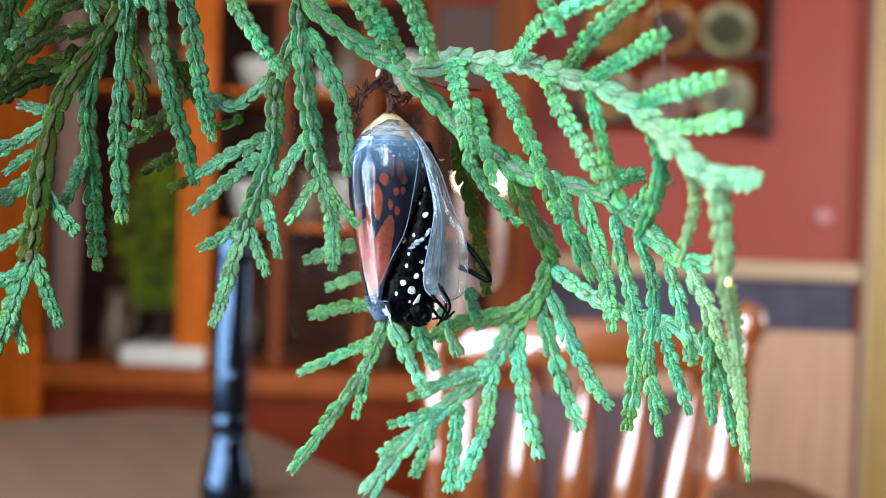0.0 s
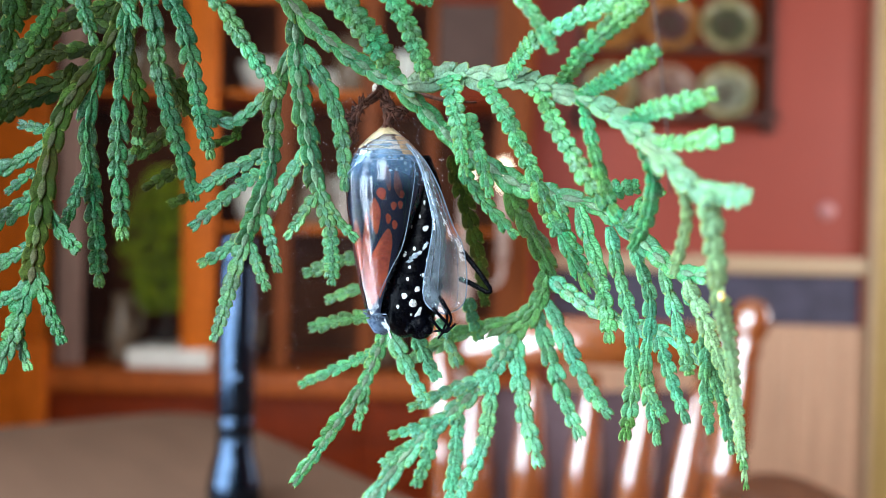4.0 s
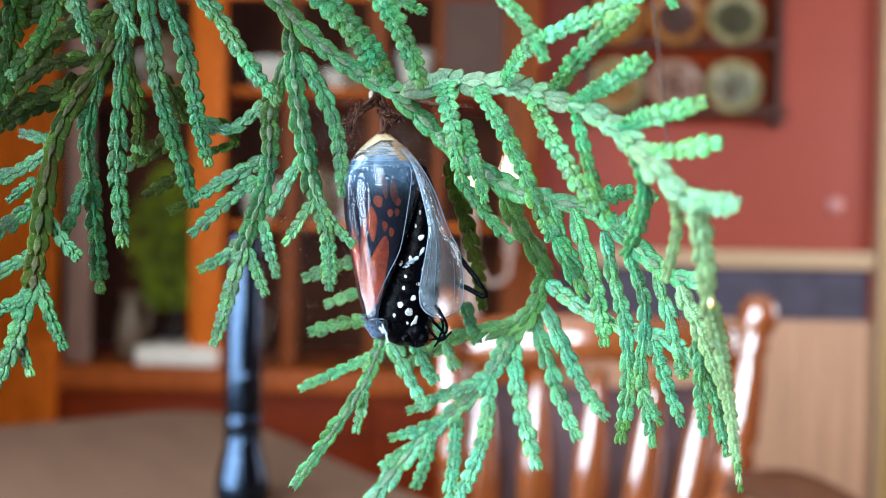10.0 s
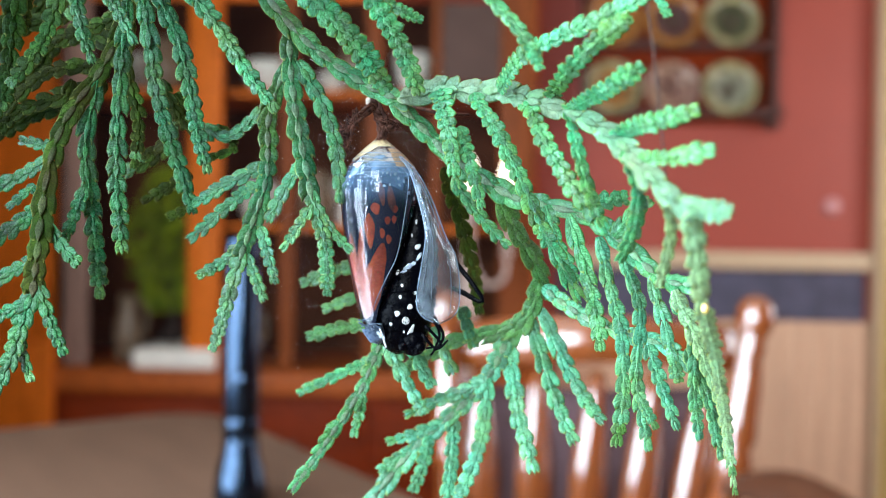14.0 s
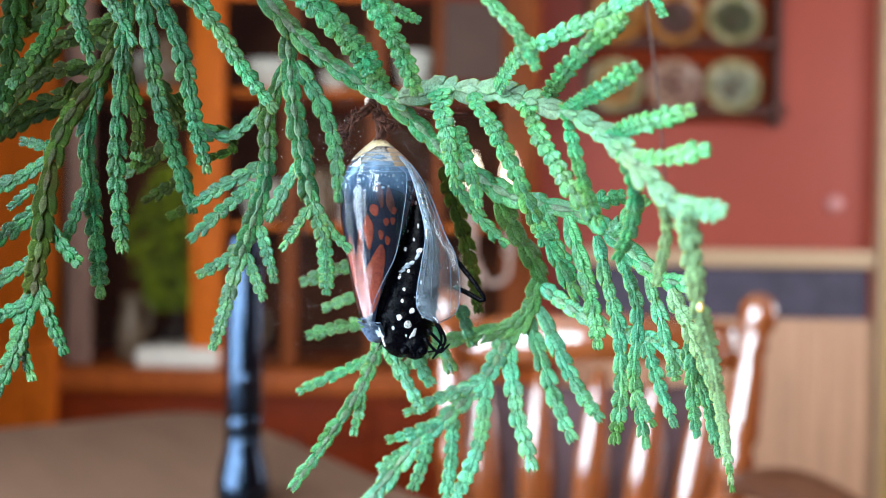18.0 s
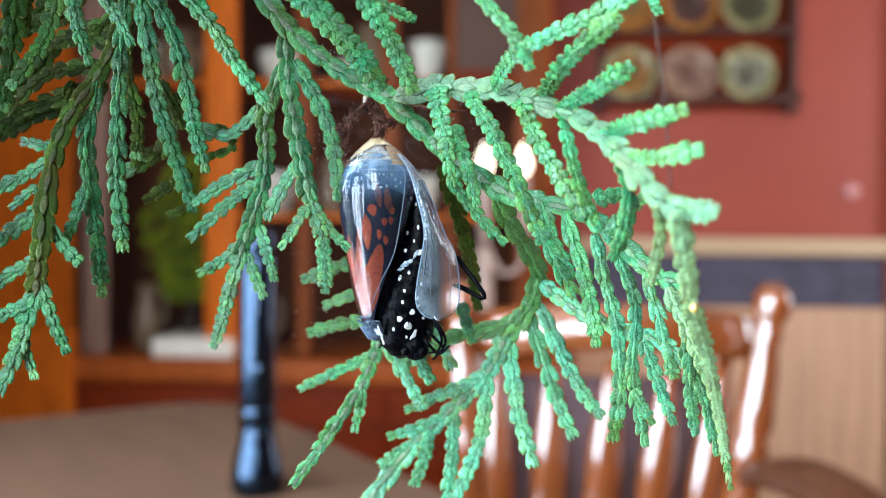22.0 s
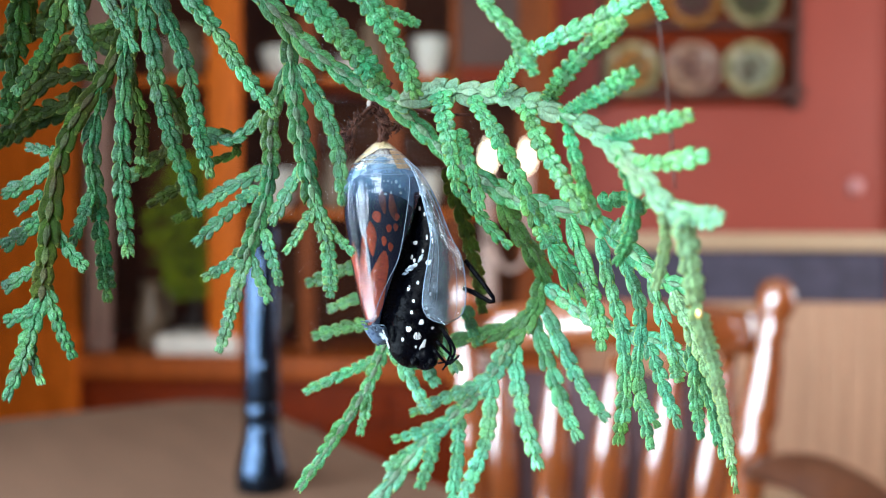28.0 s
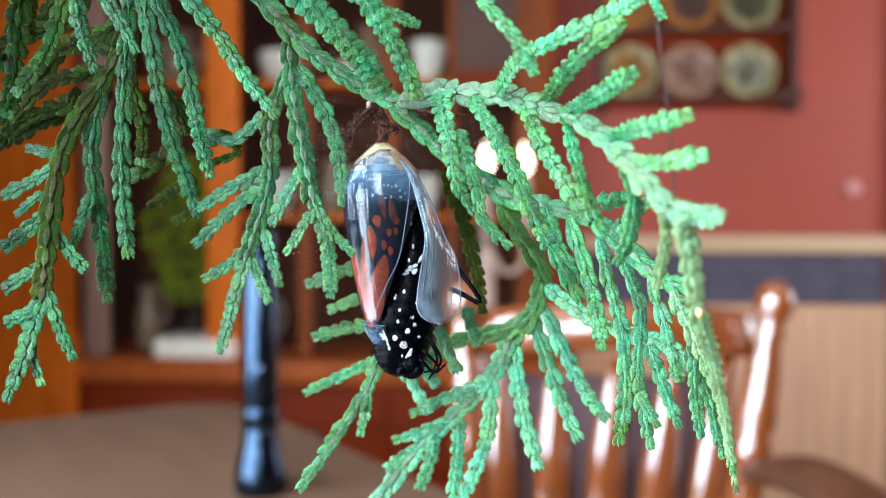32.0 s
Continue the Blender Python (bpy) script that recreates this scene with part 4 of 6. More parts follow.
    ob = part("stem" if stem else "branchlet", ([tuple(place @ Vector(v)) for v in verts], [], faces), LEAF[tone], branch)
    ob.data.materials.append(LEAF[3])
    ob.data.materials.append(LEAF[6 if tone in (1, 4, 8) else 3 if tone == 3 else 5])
    ob.data.polygons.foreach_set("material_index", mats)
    ob.data.attributes.new("tone", "FLOAT", "POINT").data.foreach_set("value", tones)
    ob.data.attributes.new("rim", "FLOAT", "POINT").data.foreach_set("value", rims)
    ob.data.attributes.new("grain", "FLOAT_VECTOR", "POINT").data.foreach_set("vector", [c for g in grain for c in g])
    for base, d, b, nrm, ln, w, h in loose:
        key = (tone, RND.randrange(6))
        if key not in LOOSE:
            LOOSE[key] = scale_mesh("scale_leaf", FACE_V * JIT[key[1]][:len(FACE_V)] * 0.002, FACE_F, LEAF[tone], key[1] / 5)
        one = new("scale_leaf", LOOSE[key])
        one.parent = ob
        axes = Matrix((d * ln, b * w, nrm * h)).transposed().to_4x4()
        one.matrix_local = Matrix.Translation(place @ base) @ Matrix.Scale(0.5, 4) @ axes
        PIECES[0] += 1
    return ob


AMBER = mat("amber_resin", (0.75, 0.50, 0.10), 0.05, vary=0.1, scale=900, spec=1.0, coat=1.0, coat_ior=2.0)


def cedar():
    branch = empty("cedar_branch", "drooping green cedar branch with flat scale-leaved fronds", "branch")

    # the right fronds
    shoot(branch, [(-5.5, 0.0, 28.3), (0.0, 0.0, 29.4), (2.7, -2.0, 29.1), (7.3, -5.0, 28.6), (10.6, -9.0, 27.4), (12.8, -12.0, 26.0), (16.6, -16.0, 24.5), (19.4, -20.0, 22.4), (22.0, -24.0, 19.8), (23.7, -28.0, 17.0), (25.4, -33.0, 13.8), (27.8, -37.0, 11.0)], 3.6, 2.2, 3.6, 15)
    shoot(branch, [(27.6, -37.0, 11.3), (28.9, -35.0, 6.1), (30.3, -32.0, 0.6)], 2.8, 2.4, 2.1, 2)
    shoot(branch, [(8.5, -8.0, 28.1), (9.5, -12.0, 29.6), (11.6, -16.0, 31.6), (16.2, -19.0, 33.4), (22.5, -22.0, 35.8), (26.7, -24.0, 37.9)], 2.5, 2.4, 1.4, 0)
    shoot(branch, [(15.0, -14.0, 26.3), (15.9, -18.0, 27.8), (17.9, -22.0, 30.1), (20.7, -23.0, 32.5), (23.4, -24.0, 34.3)], 2.5, 2.6, 1.3, 0)
    shoot(branch, [(16.9, -16.0, 24.3), (18.5, -20.0, 24.9), (20.9, -25.0, 25.9), (24.1, -28.0, 27.8)], 2.1, 2.8, 1.1, 0)
    shoot(branch, [(21.6, -23.0, 20.2), (23.0, -26.0, 20.9), (25.3, -29.0, 21.4), (29.5, -32.0, 22.4)], 2.1, 2.6, 1.1, 0)
    shoot(branch, [(23.6, -28.0, 16.9), (25.4, -30.0, 17.3), (27.2, -32.0, 17.2), (30.7, -34.0, 17.9)], 2.1, 2.5, 1.1, 0)
    shoot(branch, [(26.5, -34.0, 12.2), (28.4, -37.0, 11.4), (30.9, -40.0, 11.1)], 2.4, 2.6, 1.0, 5)
    shoot(branch, [(2.5, -21.0, 43.0), (7.1, -22.0, 37.0), (11.1, -24.0, 31.6), (12.8, -25.0, 27.9)], 2.2, 1.8, 1.7, 0)
    shoot(branch, [(26.3, -19.0, 40.3), (27.7, -20.0, 37.1), (28.4, -21.0, 35.1)], 1.1, 1.4, 1.0, 0)
    shoot(branch, [(-21.2, -16.0, 44.4), (-16.4, -15.0, 39.4), (-10.3, -11.0, 33.2), (-6.7, -7.0, 28.1)], 4.3, 3.2, 1.5, 0)
    shoot(branch, [(-11.4, -18.0, 43.8), (-8.0, -16.0, 38.5), (-4.6, -13.0, 33.2), (-2.3, -9.0, 27.5)], 2.8, 2.6, 1.6, 0)
    shoot(branch, [(-13.7, -16.0, 41.4), (-6.4, -14.0, 38.3), (-1.8, -12.0, 36.6)], 2.0, 1.6, 1.2, 0)
    shoot(branch, [(0.4, -1.5, 29.2), (0.9, -4.5, 26.2), (2.0, -5.0, 21.4), (2.8, -4.0, 15.1)], 3.4, 1.7, 1.7, 0)
    shoot(branch, [(2.8, -5.0, 23.4), (4.6, -4.0, 19.2), (6.5, -3.0, 12.4)], 2.6, 1.6, 1.6, 0)
    shoot(branch, [(5.2, -5.0, 28.2), (6.2, -7.0, 25.8), (8.0, -8.0, 23.4), (10.0, -8.0, 19.5), (11.9, -8.0, 15.7), (14.3, -7.0, 10.2), (15.8, -7.0, 7.6), (20.2, -5.0, -0.2)], 2.5, 2.5, 2.1, 0)
    shoot(branch, [(11.7, -10.0, 26.8), (12.9, -14.0, 23.8), (14.1, -16.0, 20.7), (15.9, -17.0, 17.4), (18.1, -18.0, 13.9), (21.7, -18.0, 9.2)], 2.3, 2.5, 1.9, 0)
    shoot(branch, [(17.0, -16.0, 24.1), (17.4, -19.0, 21.6), (18.1, -20.0, 18.2), (19.7, -19.0, 13.5), (21.5, -18.0, 9.8)], 1.8, 2.0, 2.1, 0)
    shoot(branch, [(22.6, -26.0, 18.6), (23.6, -26.0, 16.0), (24.5, -25.0, 13.3), (24.5, -22.0, 9.1), (23.4, -19.0, 5.5)], 1.9, 2.1, 2.0, 0)
    shoot(branch, [(25.9, -32.0, 13.2), (27.2, -30.0, 9.0), (27.1, -25.0, 2.9)], 1.5, 1.6, 2.1, 2)
    shoot(branch, [(30.6, -31.0, 0.8), (34.2, -23.0, -5.4), (37.7, -15.0, -14.1), (41.3, -8.0, -26.0)], 2.2, 0.9, 2.1, 2)
    shoot(branch, [(22.4, -8.0, 13.2), (26.1, -7.0, 14.0)], 2.6, 2.3, 2.0, 0)
    shoot(branch, [(24.3, -8.0, 8.5), (26.8, -8.0, 11.7), (29.2, -8.0, 13.5)], 2.1, 1.7, 1.8, 0)

    # the lower fronds
    shoot(branch, [(-6.8, 1.0, 27.7), (-3.1, 2.0, 25.0), (0.7, 3.0, 21.0), (5.7, 3.0, 17.4), (10.3, 3.0, 14.6)], 2.8, 3.0, 3.6, 10)
    shoot(branch, [(9.5, 3.0, 14.5), (14.8, 2.0, 13.3), (21.0, -1.0, 11.5), (25.1, -3.0, 8.9), (28.5, -6.0, 5.1), (31.1, -10.0, 2.7), (33.7, -13.0, 2.5)], 3.0, 2.2, 3.1, 10)
    shoot(branch, [(9.1, 3.0, 13.7), (12.7, 7.0, 8.0), (16.2, 12.0, 2.3), (14.7, 15.0, -3.7), (11.3, 18.0, -8.3)], 3.0, 3.1, 3.7, 13)
    # dark leaf tone: the shade behind the chrysalis is in its colour
    shoot(branch, [(1.0, 6.0, 18.8), (2.8, 11.0, 12.7), (5.3, 14.0, 3.8), (6.6, 14.0, -4.0)], 2.7, 2.0, 2.6, 1)
    shoot(branch, [(2.4, 2.0, 16.4), (5.8, 3.0, 12.0), (10.5, 4.0, 6.9)], 2.1, 1.8, 2.2, 0)
    shoot(branch, [(15.9, 1.0, 12.9), (17.9, 0.0, 6.8), (20.5, 0.0, 2.0)], 2.1, 1.9, 2.3, 0)
    shoot(branch, [(19.0, -1.0, 11.3), (21.4, -2.0, 3.7), (22.8, -2.0, -1.8), (23.7, -2.0, -7.5)], 2.1, 2.5, 2.9, 0)
    shoot(branch, [(23.0, -3.0, 8.5), (24.8, -3.0, 1.4), (26.5, -2.0, -4.9), (27.2, -1.0, -13.9), (26.4, 0.0, -21.5)], 2.1, 2.6, 2.9, 0)
    shoot(branch, [(25.9, -5.0, 6.2), (28.8, -4.0, -1.6), (28.8, -2.0, -11.3), (31.1, 0.0, -22.0)], 2.0, 2.1, 2.9, 0)
    shoot(branch, [(29.0, -2.0, -13.6), (31.9, -1.0, -18.7)], 1.8, 1.4, 1.3, 0)
    shoot(branch, [(29.3, -8.0, 3.3), (31.2, -8.0, -2.4), (32.9, -7.0, -8.5), (33.9, -6.0, -11.3)], 1.7, 2.0, 2.8, 0)
    shoot(branch, [(30.1, -3.0, -6.7), (32.2, -2.0, -12.0), (34.9, -1.0, -18.7)], 2.1, 1.8, 2.1, 0)
    shoot(branch, [(31.4, -12.0, 0.9), (34.5, -11.0, -4.6), (35.8, -7.0, -12.7), (37.1, -5.0, -19.3)], 1.9, 2.0, 2.3, 0)
    shoot(branch, [(34.3, -8.0, -6.5), (37.5, -7.0, -12.6), (39.8, -6.0, -21.6)], 2.1, 2.0, 2.1, 0)
    shoot(branch, [(31.7, -12.0, 1.7), (35.2, -12.0, -6.0), (39.1, -9.0, -14.5), (40.4, -8.0, -22.3)], 2.2, 1.4, 2.4, 2)
    shoot(branch, [(16.5, 12.0, 0.5), (19.5, 9.0, -1.8), (23.0, 6.0, -3.9), (27.4, 2.0, -5.5), (31.6, -1.0, -6.4), (35.9, -5.0, -9.1), (38.0, -6.0, -13.6)], 2.7, 2.0, 2.8, 10)
    shoot(branch, [(11.3, 18.0, -8.3), (9.1, 18.0, -13.3), (6.0, 19.0, -17.7), (0.9, 19.0, -22.5), (-5.1, 20.0, -28.4), (-11.7, 21.0, -37.4)], 3.1, 2.8, 3.2, 10)
    shoot(branch, [(14.9, 17.0, -4.8), (9.0, 17.0, -7.4), (4.9, 17.0, -8.0), (0.8, 17.0, -9.7), (-4.7, 17.0, -13.0)], 2.7, 2.2, 3.5, 13)
    shoot(branch, [(3.9, 15.0, -3.0), (4.6, 16.0, -6.2), (5.8, 17.0, -9.6)], 2.2, 2.0, 2.2, 0)
    shoot(branch, [(-0.5, 13.0, -6.1), (0.4, 14.0, -8.8), (2.4, 14.0, -13.5)], 2.0, 2.3, 2.1, 0)
    shoot(branch, [(-4.1, 13.0, -8.8), (-2.7, 13.0, -12.4), (-0.8, 13.0, -15.7)], 2.3, 2.3, 2.0, 0)
    shoot(branch, [(-8.2, 14.0, -9.0), (-5.8, 14.0, -13.5), (-3.7, 14.0, -17.5), (-2.0, 14.0, -20.2)], 2.5, 2.3, 2.3, 0)
    shoot(branch, [(14.3, 16.0, -3.8), (16.8, 17.0, -10.7), (19.2, 17.0, -18.0), (22.2, 16.0, -24.8)], 2.5, 2.4, 3.3, 0)
    shoot(branch, [(16.1, 15.0, -2.8), (19.7, 14.0, -10.3), (22.5, 14.0, -15.6), (26.5, 14.0, -21.1)], 2.3, 2.3, 3.2, 0)
    shoot(branch, [(11.4, 18.0, -9.1), (12.4, 18.0, -15.5), (13.4, 17.0, -21.8), (15.9, 16.0, -29.6)], 2.9, 2.4, 3.1, 0)
    shoot(branch, [(7.8, 18.0, -15.6), (1.8, 18.0, -18.1), (-5.3, 17.0, -21.1)], 2.8, 1.8, 2.4, 0)
    shoot(branch, [(8.0, 18.0, -15.2), (7.6, 18.0, -23.0), (6.1, 18.0, -28.6), (3.2, 18.0, -35.7)], 2.8, 2.4, 2.4, 0)
    shoot(branch, [(2.6, 19.0, -22.0), (2.4, 19.0, -28.0), (1.5, 19.0, -36.5)], 2.4, 2.4, 2.4, 0)
    shoot(branch, [(-1.4, 19.0, -24.8), (-2.2, 19.0, -29.1), (-4.1, 20.0, -34.5)], 2.4, 2.2, 2.0, 0)
    shoot(branch, [(0.9, 19.0, -22.9), (-3.7, 19.0, -24.6), (-8.4, 19.0, -26.0)], 2.6, 1.7, 2.2, 0)
    shoot(branch, [(-4.2, 20.0, -28.0), (-7.0, 20.0, -29.2), (-9.7, 20.0, -31.2)], 2.4, 1.9, 1.9, 0)
    shoot(branch, [(-8.8, 16.0, -7.0), (-10.2, 15.0, -11.4), (-12.6, 14.0, -17.2), (-16.1, 11.0, -22.6), (-18.8, 9.0, -26.6), (-21.9, 8.0, -31.1)], 2.5, 1.7, 2.3, 10)
    shoot(branch, [(-10.5, 15.0, -11.7), (-15.6, 16.0, -14.2), (-23.3, 18.0, -18.0)], 2.2, 1.8, 2.2, 0)
    shoot(branch, [(-12.1, 14.0, -17.2), (-12.5, 14.0, -20.4), (-13.5, 14.0, -24.1)], 2.0, 1.6, 1.6, 0)
    shoot(branch, [(-12.0, 18.0, 3.6), (-17.1, 18.0, 2.4), (-23.0, 19.0, 0.2)], 2.6, 1.9, 2.4, 3)
    shoot(branch, [(-11.4, 18.0, -1.4), (-15.1, 18.0, -2.4), (-19.2, 19.0, -4.2)], 2.2, 1.9, 2.2, 3)
    shoot(branch, [(-10.6, 18.0, -6.3), (-16.0, 18.0, -7.0), (-21.8, 18.0, -8.6)], 2.2, 2.0, 2.2, 3)

    # the middle fronds
    shoot(branch, [(-30.8, -2.0, 48.9), (-25.4, -1.0, 42.9), (-20.3, 0.0, 37.1), (-15.0, 1.0, 32.9), (-9.8, 2.0, 29.8), (-4.7, 1.0, 27.7)], 2.7, 2.9, 3.2, 10)
    shoot(branch, [(-21.9, 0.0, 37.9), (-21.6, 1.0, 31.2), (-20.9, 1.0, 25.9), (-19.8, 1.0, 20.2), (-18.6, 1.0, 14.4)], 2.9, 3.1, 3.2, 10)
    shoot(branch, [(-18.6, 1.0, 14.8), (-16.7, 1.0, 8.7), (-16.0, 1.0, 3.8), (-15.9, 1.0, -0.6)], 2.4, 2.3, 1.6, 0)
    shoot(branch, [(-20.8, 1.0, 33.6), (-17.2, 2.0, 27.7), (-15.3, 4.0, 21.3), (-14.8, 5.0, 13.3)], 2.8, 2.2, 2.8, 0)
    shoot(branch, [(-19.8, 1.0, 18.9), (-22.4, 2.0, 15.3), (-25.2, 3.0, 10.3)], 2.4, 2.3, 2.5, 0)
    shoot(branch, [(-18.7, 1.0, 12.1), (-20.5, 1.0, 9.1), (-22.6, 1.0, 6.0)], 2.0, 1.6, 1.6, 0)
    shoot(branch, [(-17.0, 1.0, 11.3), (-15.1, 1.0, 8.6), (-12.5, 1.0, 6.0)], 1.8, 1.6, 1.6, 0)
    shoot(branch, [(-22.0, 1.0, 33.6), (-24.9, 2.0, 26.8), (-25.4, 3.0, 21.1), (-25.8, 4.0, 16.2), (-27.9, 5.0, 10.3), (-29.9, 6.0, 5.2)], 2.4, 2.7, 2.8, 10)
    shoot(branch, [(-29.8, 6.0, 5.6), (-32.0, 7.0, -0.9), (-33.4, 8.0, -5.4), (-34.8, 8.0, -9.9)], 2.7, 2.1, 2.0, 0)
    shoot(branch, [(-26.1, 4.0, 18.7), (-31.5, 5.0, 16.0), (-37.7, 7.0, 12.8)], 2.3, 2.0, 2.5, 0)
    shoot(branch, [(-27.2, 4.0, 15.7), (-31.5, 5.0, 12.8), (-37.9, 6.0, 7.2)], 2.2, 1.9, 1.8, 0)
    shoot(branch, [(-30.1, 6.0, 6.0), (-33.2, 7.0, 3.8), (-36.8, 7.0, 1.6)], 2.2, 1.7, 1.9, 0)
    shoot(branch, [(-26.8, 5.0, 9.3), (-25.6, 5.0, 5.2), (-24.7, 6.0, 0.8)], 2.2, 1.9, 1.7, 0)
    shoot(branch, [(-29.1, 6.0, 5.2), (-27.8, 6.0, 1.8), (-26.4, 6.0, -1.8)], 2.2, 1.7, 1.7, 0)
    shoot(branch, [(-37.0, 7.0, 24.6), (-33.0, 7.0, 23.0), (-29.4, 6.0, 24.8), (-25.5, 4.0, 27.9)], 2.2, 2.2, 2.5, 0)
    shoot(branch, [(-37.3, -11.0, 46.0), (-32.8, -10.0, 40.3), (-29.2, -9.0, 35.7), (-26.0, -8.0, 30.6), (-22.1, -7.0, 25.3)], 2.7, 2.1, 2.3, 0)

    # the left fronds; kinds 1, 4 and 11 carry their shade in the leaf colour
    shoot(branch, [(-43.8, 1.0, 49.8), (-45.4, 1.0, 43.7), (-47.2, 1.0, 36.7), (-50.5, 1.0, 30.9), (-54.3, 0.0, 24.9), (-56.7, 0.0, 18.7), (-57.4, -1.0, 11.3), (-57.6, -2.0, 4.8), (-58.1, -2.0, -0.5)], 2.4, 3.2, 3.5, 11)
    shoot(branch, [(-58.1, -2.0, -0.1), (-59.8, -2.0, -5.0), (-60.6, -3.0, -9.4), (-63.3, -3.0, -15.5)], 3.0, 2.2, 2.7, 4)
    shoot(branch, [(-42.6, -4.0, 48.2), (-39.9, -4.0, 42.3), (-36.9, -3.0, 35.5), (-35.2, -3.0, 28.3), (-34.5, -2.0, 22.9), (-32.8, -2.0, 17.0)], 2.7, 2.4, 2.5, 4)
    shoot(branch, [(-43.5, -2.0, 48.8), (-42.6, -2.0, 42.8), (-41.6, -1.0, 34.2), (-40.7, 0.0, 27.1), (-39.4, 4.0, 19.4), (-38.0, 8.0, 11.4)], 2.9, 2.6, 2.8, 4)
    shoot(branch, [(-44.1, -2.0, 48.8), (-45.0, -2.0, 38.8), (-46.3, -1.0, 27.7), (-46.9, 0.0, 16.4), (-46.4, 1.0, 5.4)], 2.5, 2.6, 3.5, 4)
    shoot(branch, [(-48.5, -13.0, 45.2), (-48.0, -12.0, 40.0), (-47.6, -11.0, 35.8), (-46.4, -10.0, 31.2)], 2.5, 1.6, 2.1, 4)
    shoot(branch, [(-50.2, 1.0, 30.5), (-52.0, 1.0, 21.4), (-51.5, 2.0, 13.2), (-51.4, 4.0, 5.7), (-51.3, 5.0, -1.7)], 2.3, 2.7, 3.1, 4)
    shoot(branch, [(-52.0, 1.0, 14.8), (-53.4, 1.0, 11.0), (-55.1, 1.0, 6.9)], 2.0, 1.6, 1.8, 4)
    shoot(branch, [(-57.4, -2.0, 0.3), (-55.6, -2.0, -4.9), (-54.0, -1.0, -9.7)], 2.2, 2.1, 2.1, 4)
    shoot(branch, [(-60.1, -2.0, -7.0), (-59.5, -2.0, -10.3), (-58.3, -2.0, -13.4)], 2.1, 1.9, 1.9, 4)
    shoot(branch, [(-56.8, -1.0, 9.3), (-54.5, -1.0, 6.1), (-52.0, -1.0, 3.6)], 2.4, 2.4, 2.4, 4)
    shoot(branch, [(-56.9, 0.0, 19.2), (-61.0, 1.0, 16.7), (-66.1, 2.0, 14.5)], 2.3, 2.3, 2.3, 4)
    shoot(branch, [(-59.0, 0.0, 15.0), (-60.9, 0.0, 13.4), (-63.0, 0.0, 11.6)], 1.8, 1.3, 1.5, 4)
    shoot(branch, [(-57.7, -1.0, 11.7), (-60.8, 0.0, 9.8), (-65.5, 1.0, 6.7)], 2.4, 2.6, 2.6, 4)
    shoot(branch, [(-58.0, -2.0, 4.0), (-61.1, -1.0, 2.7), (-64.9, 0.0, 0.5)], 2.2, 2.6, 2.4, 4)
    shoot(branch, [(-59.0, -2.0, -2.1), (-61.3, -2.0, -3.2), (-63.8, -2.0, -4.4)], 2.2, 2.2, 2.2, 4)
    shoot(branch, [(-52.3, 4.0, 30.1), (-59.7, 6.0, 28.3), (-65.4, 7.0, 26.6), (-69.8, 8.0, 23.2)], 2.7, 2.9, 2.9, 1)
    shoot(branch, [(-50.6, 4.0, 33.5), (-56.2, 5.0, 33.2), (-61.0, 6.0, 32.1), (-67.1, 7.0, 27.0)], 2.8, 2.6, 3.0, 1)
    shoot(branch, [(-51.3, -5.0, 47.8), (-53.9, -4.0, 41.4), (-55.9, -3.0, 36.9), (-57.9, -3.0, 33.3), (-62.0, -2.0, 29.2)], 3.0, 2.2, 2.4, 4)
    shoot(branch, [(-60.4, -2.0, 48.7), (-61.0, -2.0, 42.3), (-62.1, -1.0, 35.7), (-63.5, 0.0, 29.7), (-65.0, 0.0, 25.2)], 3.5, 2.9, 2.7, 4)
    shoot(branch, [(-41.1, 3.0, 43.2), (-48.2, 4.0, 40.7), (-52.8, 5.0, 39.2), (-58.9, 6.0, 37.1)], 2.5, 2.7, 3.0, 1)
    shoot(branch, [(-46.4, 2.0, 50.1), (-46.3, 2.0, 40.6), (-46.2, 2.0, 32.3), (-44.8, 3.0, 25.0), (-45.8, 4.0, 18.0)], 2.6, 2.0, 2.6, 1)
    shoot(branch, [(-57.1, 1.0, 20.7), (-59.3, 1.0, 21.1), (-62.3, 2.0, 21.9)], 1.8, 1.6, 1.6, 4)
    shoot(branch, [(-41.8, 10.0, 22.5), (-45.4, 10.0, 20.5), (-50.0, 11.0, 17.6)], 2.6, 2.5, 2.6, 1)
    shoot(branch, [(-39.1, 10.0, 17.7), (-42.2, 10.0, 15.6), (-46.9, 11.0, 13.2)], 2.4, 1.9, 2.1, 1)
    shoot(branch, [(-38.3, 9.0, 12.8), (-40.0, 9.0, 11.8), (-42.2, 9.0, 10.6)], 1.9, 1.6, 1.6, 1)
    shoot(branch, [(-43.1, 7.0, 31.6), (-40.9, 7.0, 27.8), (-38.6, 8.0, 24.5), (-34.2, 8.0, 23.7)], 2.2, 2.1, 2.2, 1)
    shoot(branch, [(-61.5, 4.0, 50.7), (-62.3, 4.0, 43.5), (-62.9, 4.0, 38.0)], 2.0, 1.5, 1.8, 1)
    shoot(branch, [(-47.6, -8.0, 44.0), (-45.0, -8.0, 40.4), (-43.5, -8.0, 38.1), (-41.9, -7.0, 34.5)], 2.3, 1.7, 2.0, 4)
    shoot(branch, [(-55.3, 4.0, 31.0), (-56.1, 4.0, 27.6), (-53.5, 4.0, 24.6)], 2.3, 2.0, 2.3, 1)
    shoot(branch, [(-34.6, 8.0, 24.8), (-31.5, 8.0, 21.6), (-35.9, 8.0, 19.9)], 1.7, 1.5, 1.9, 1)

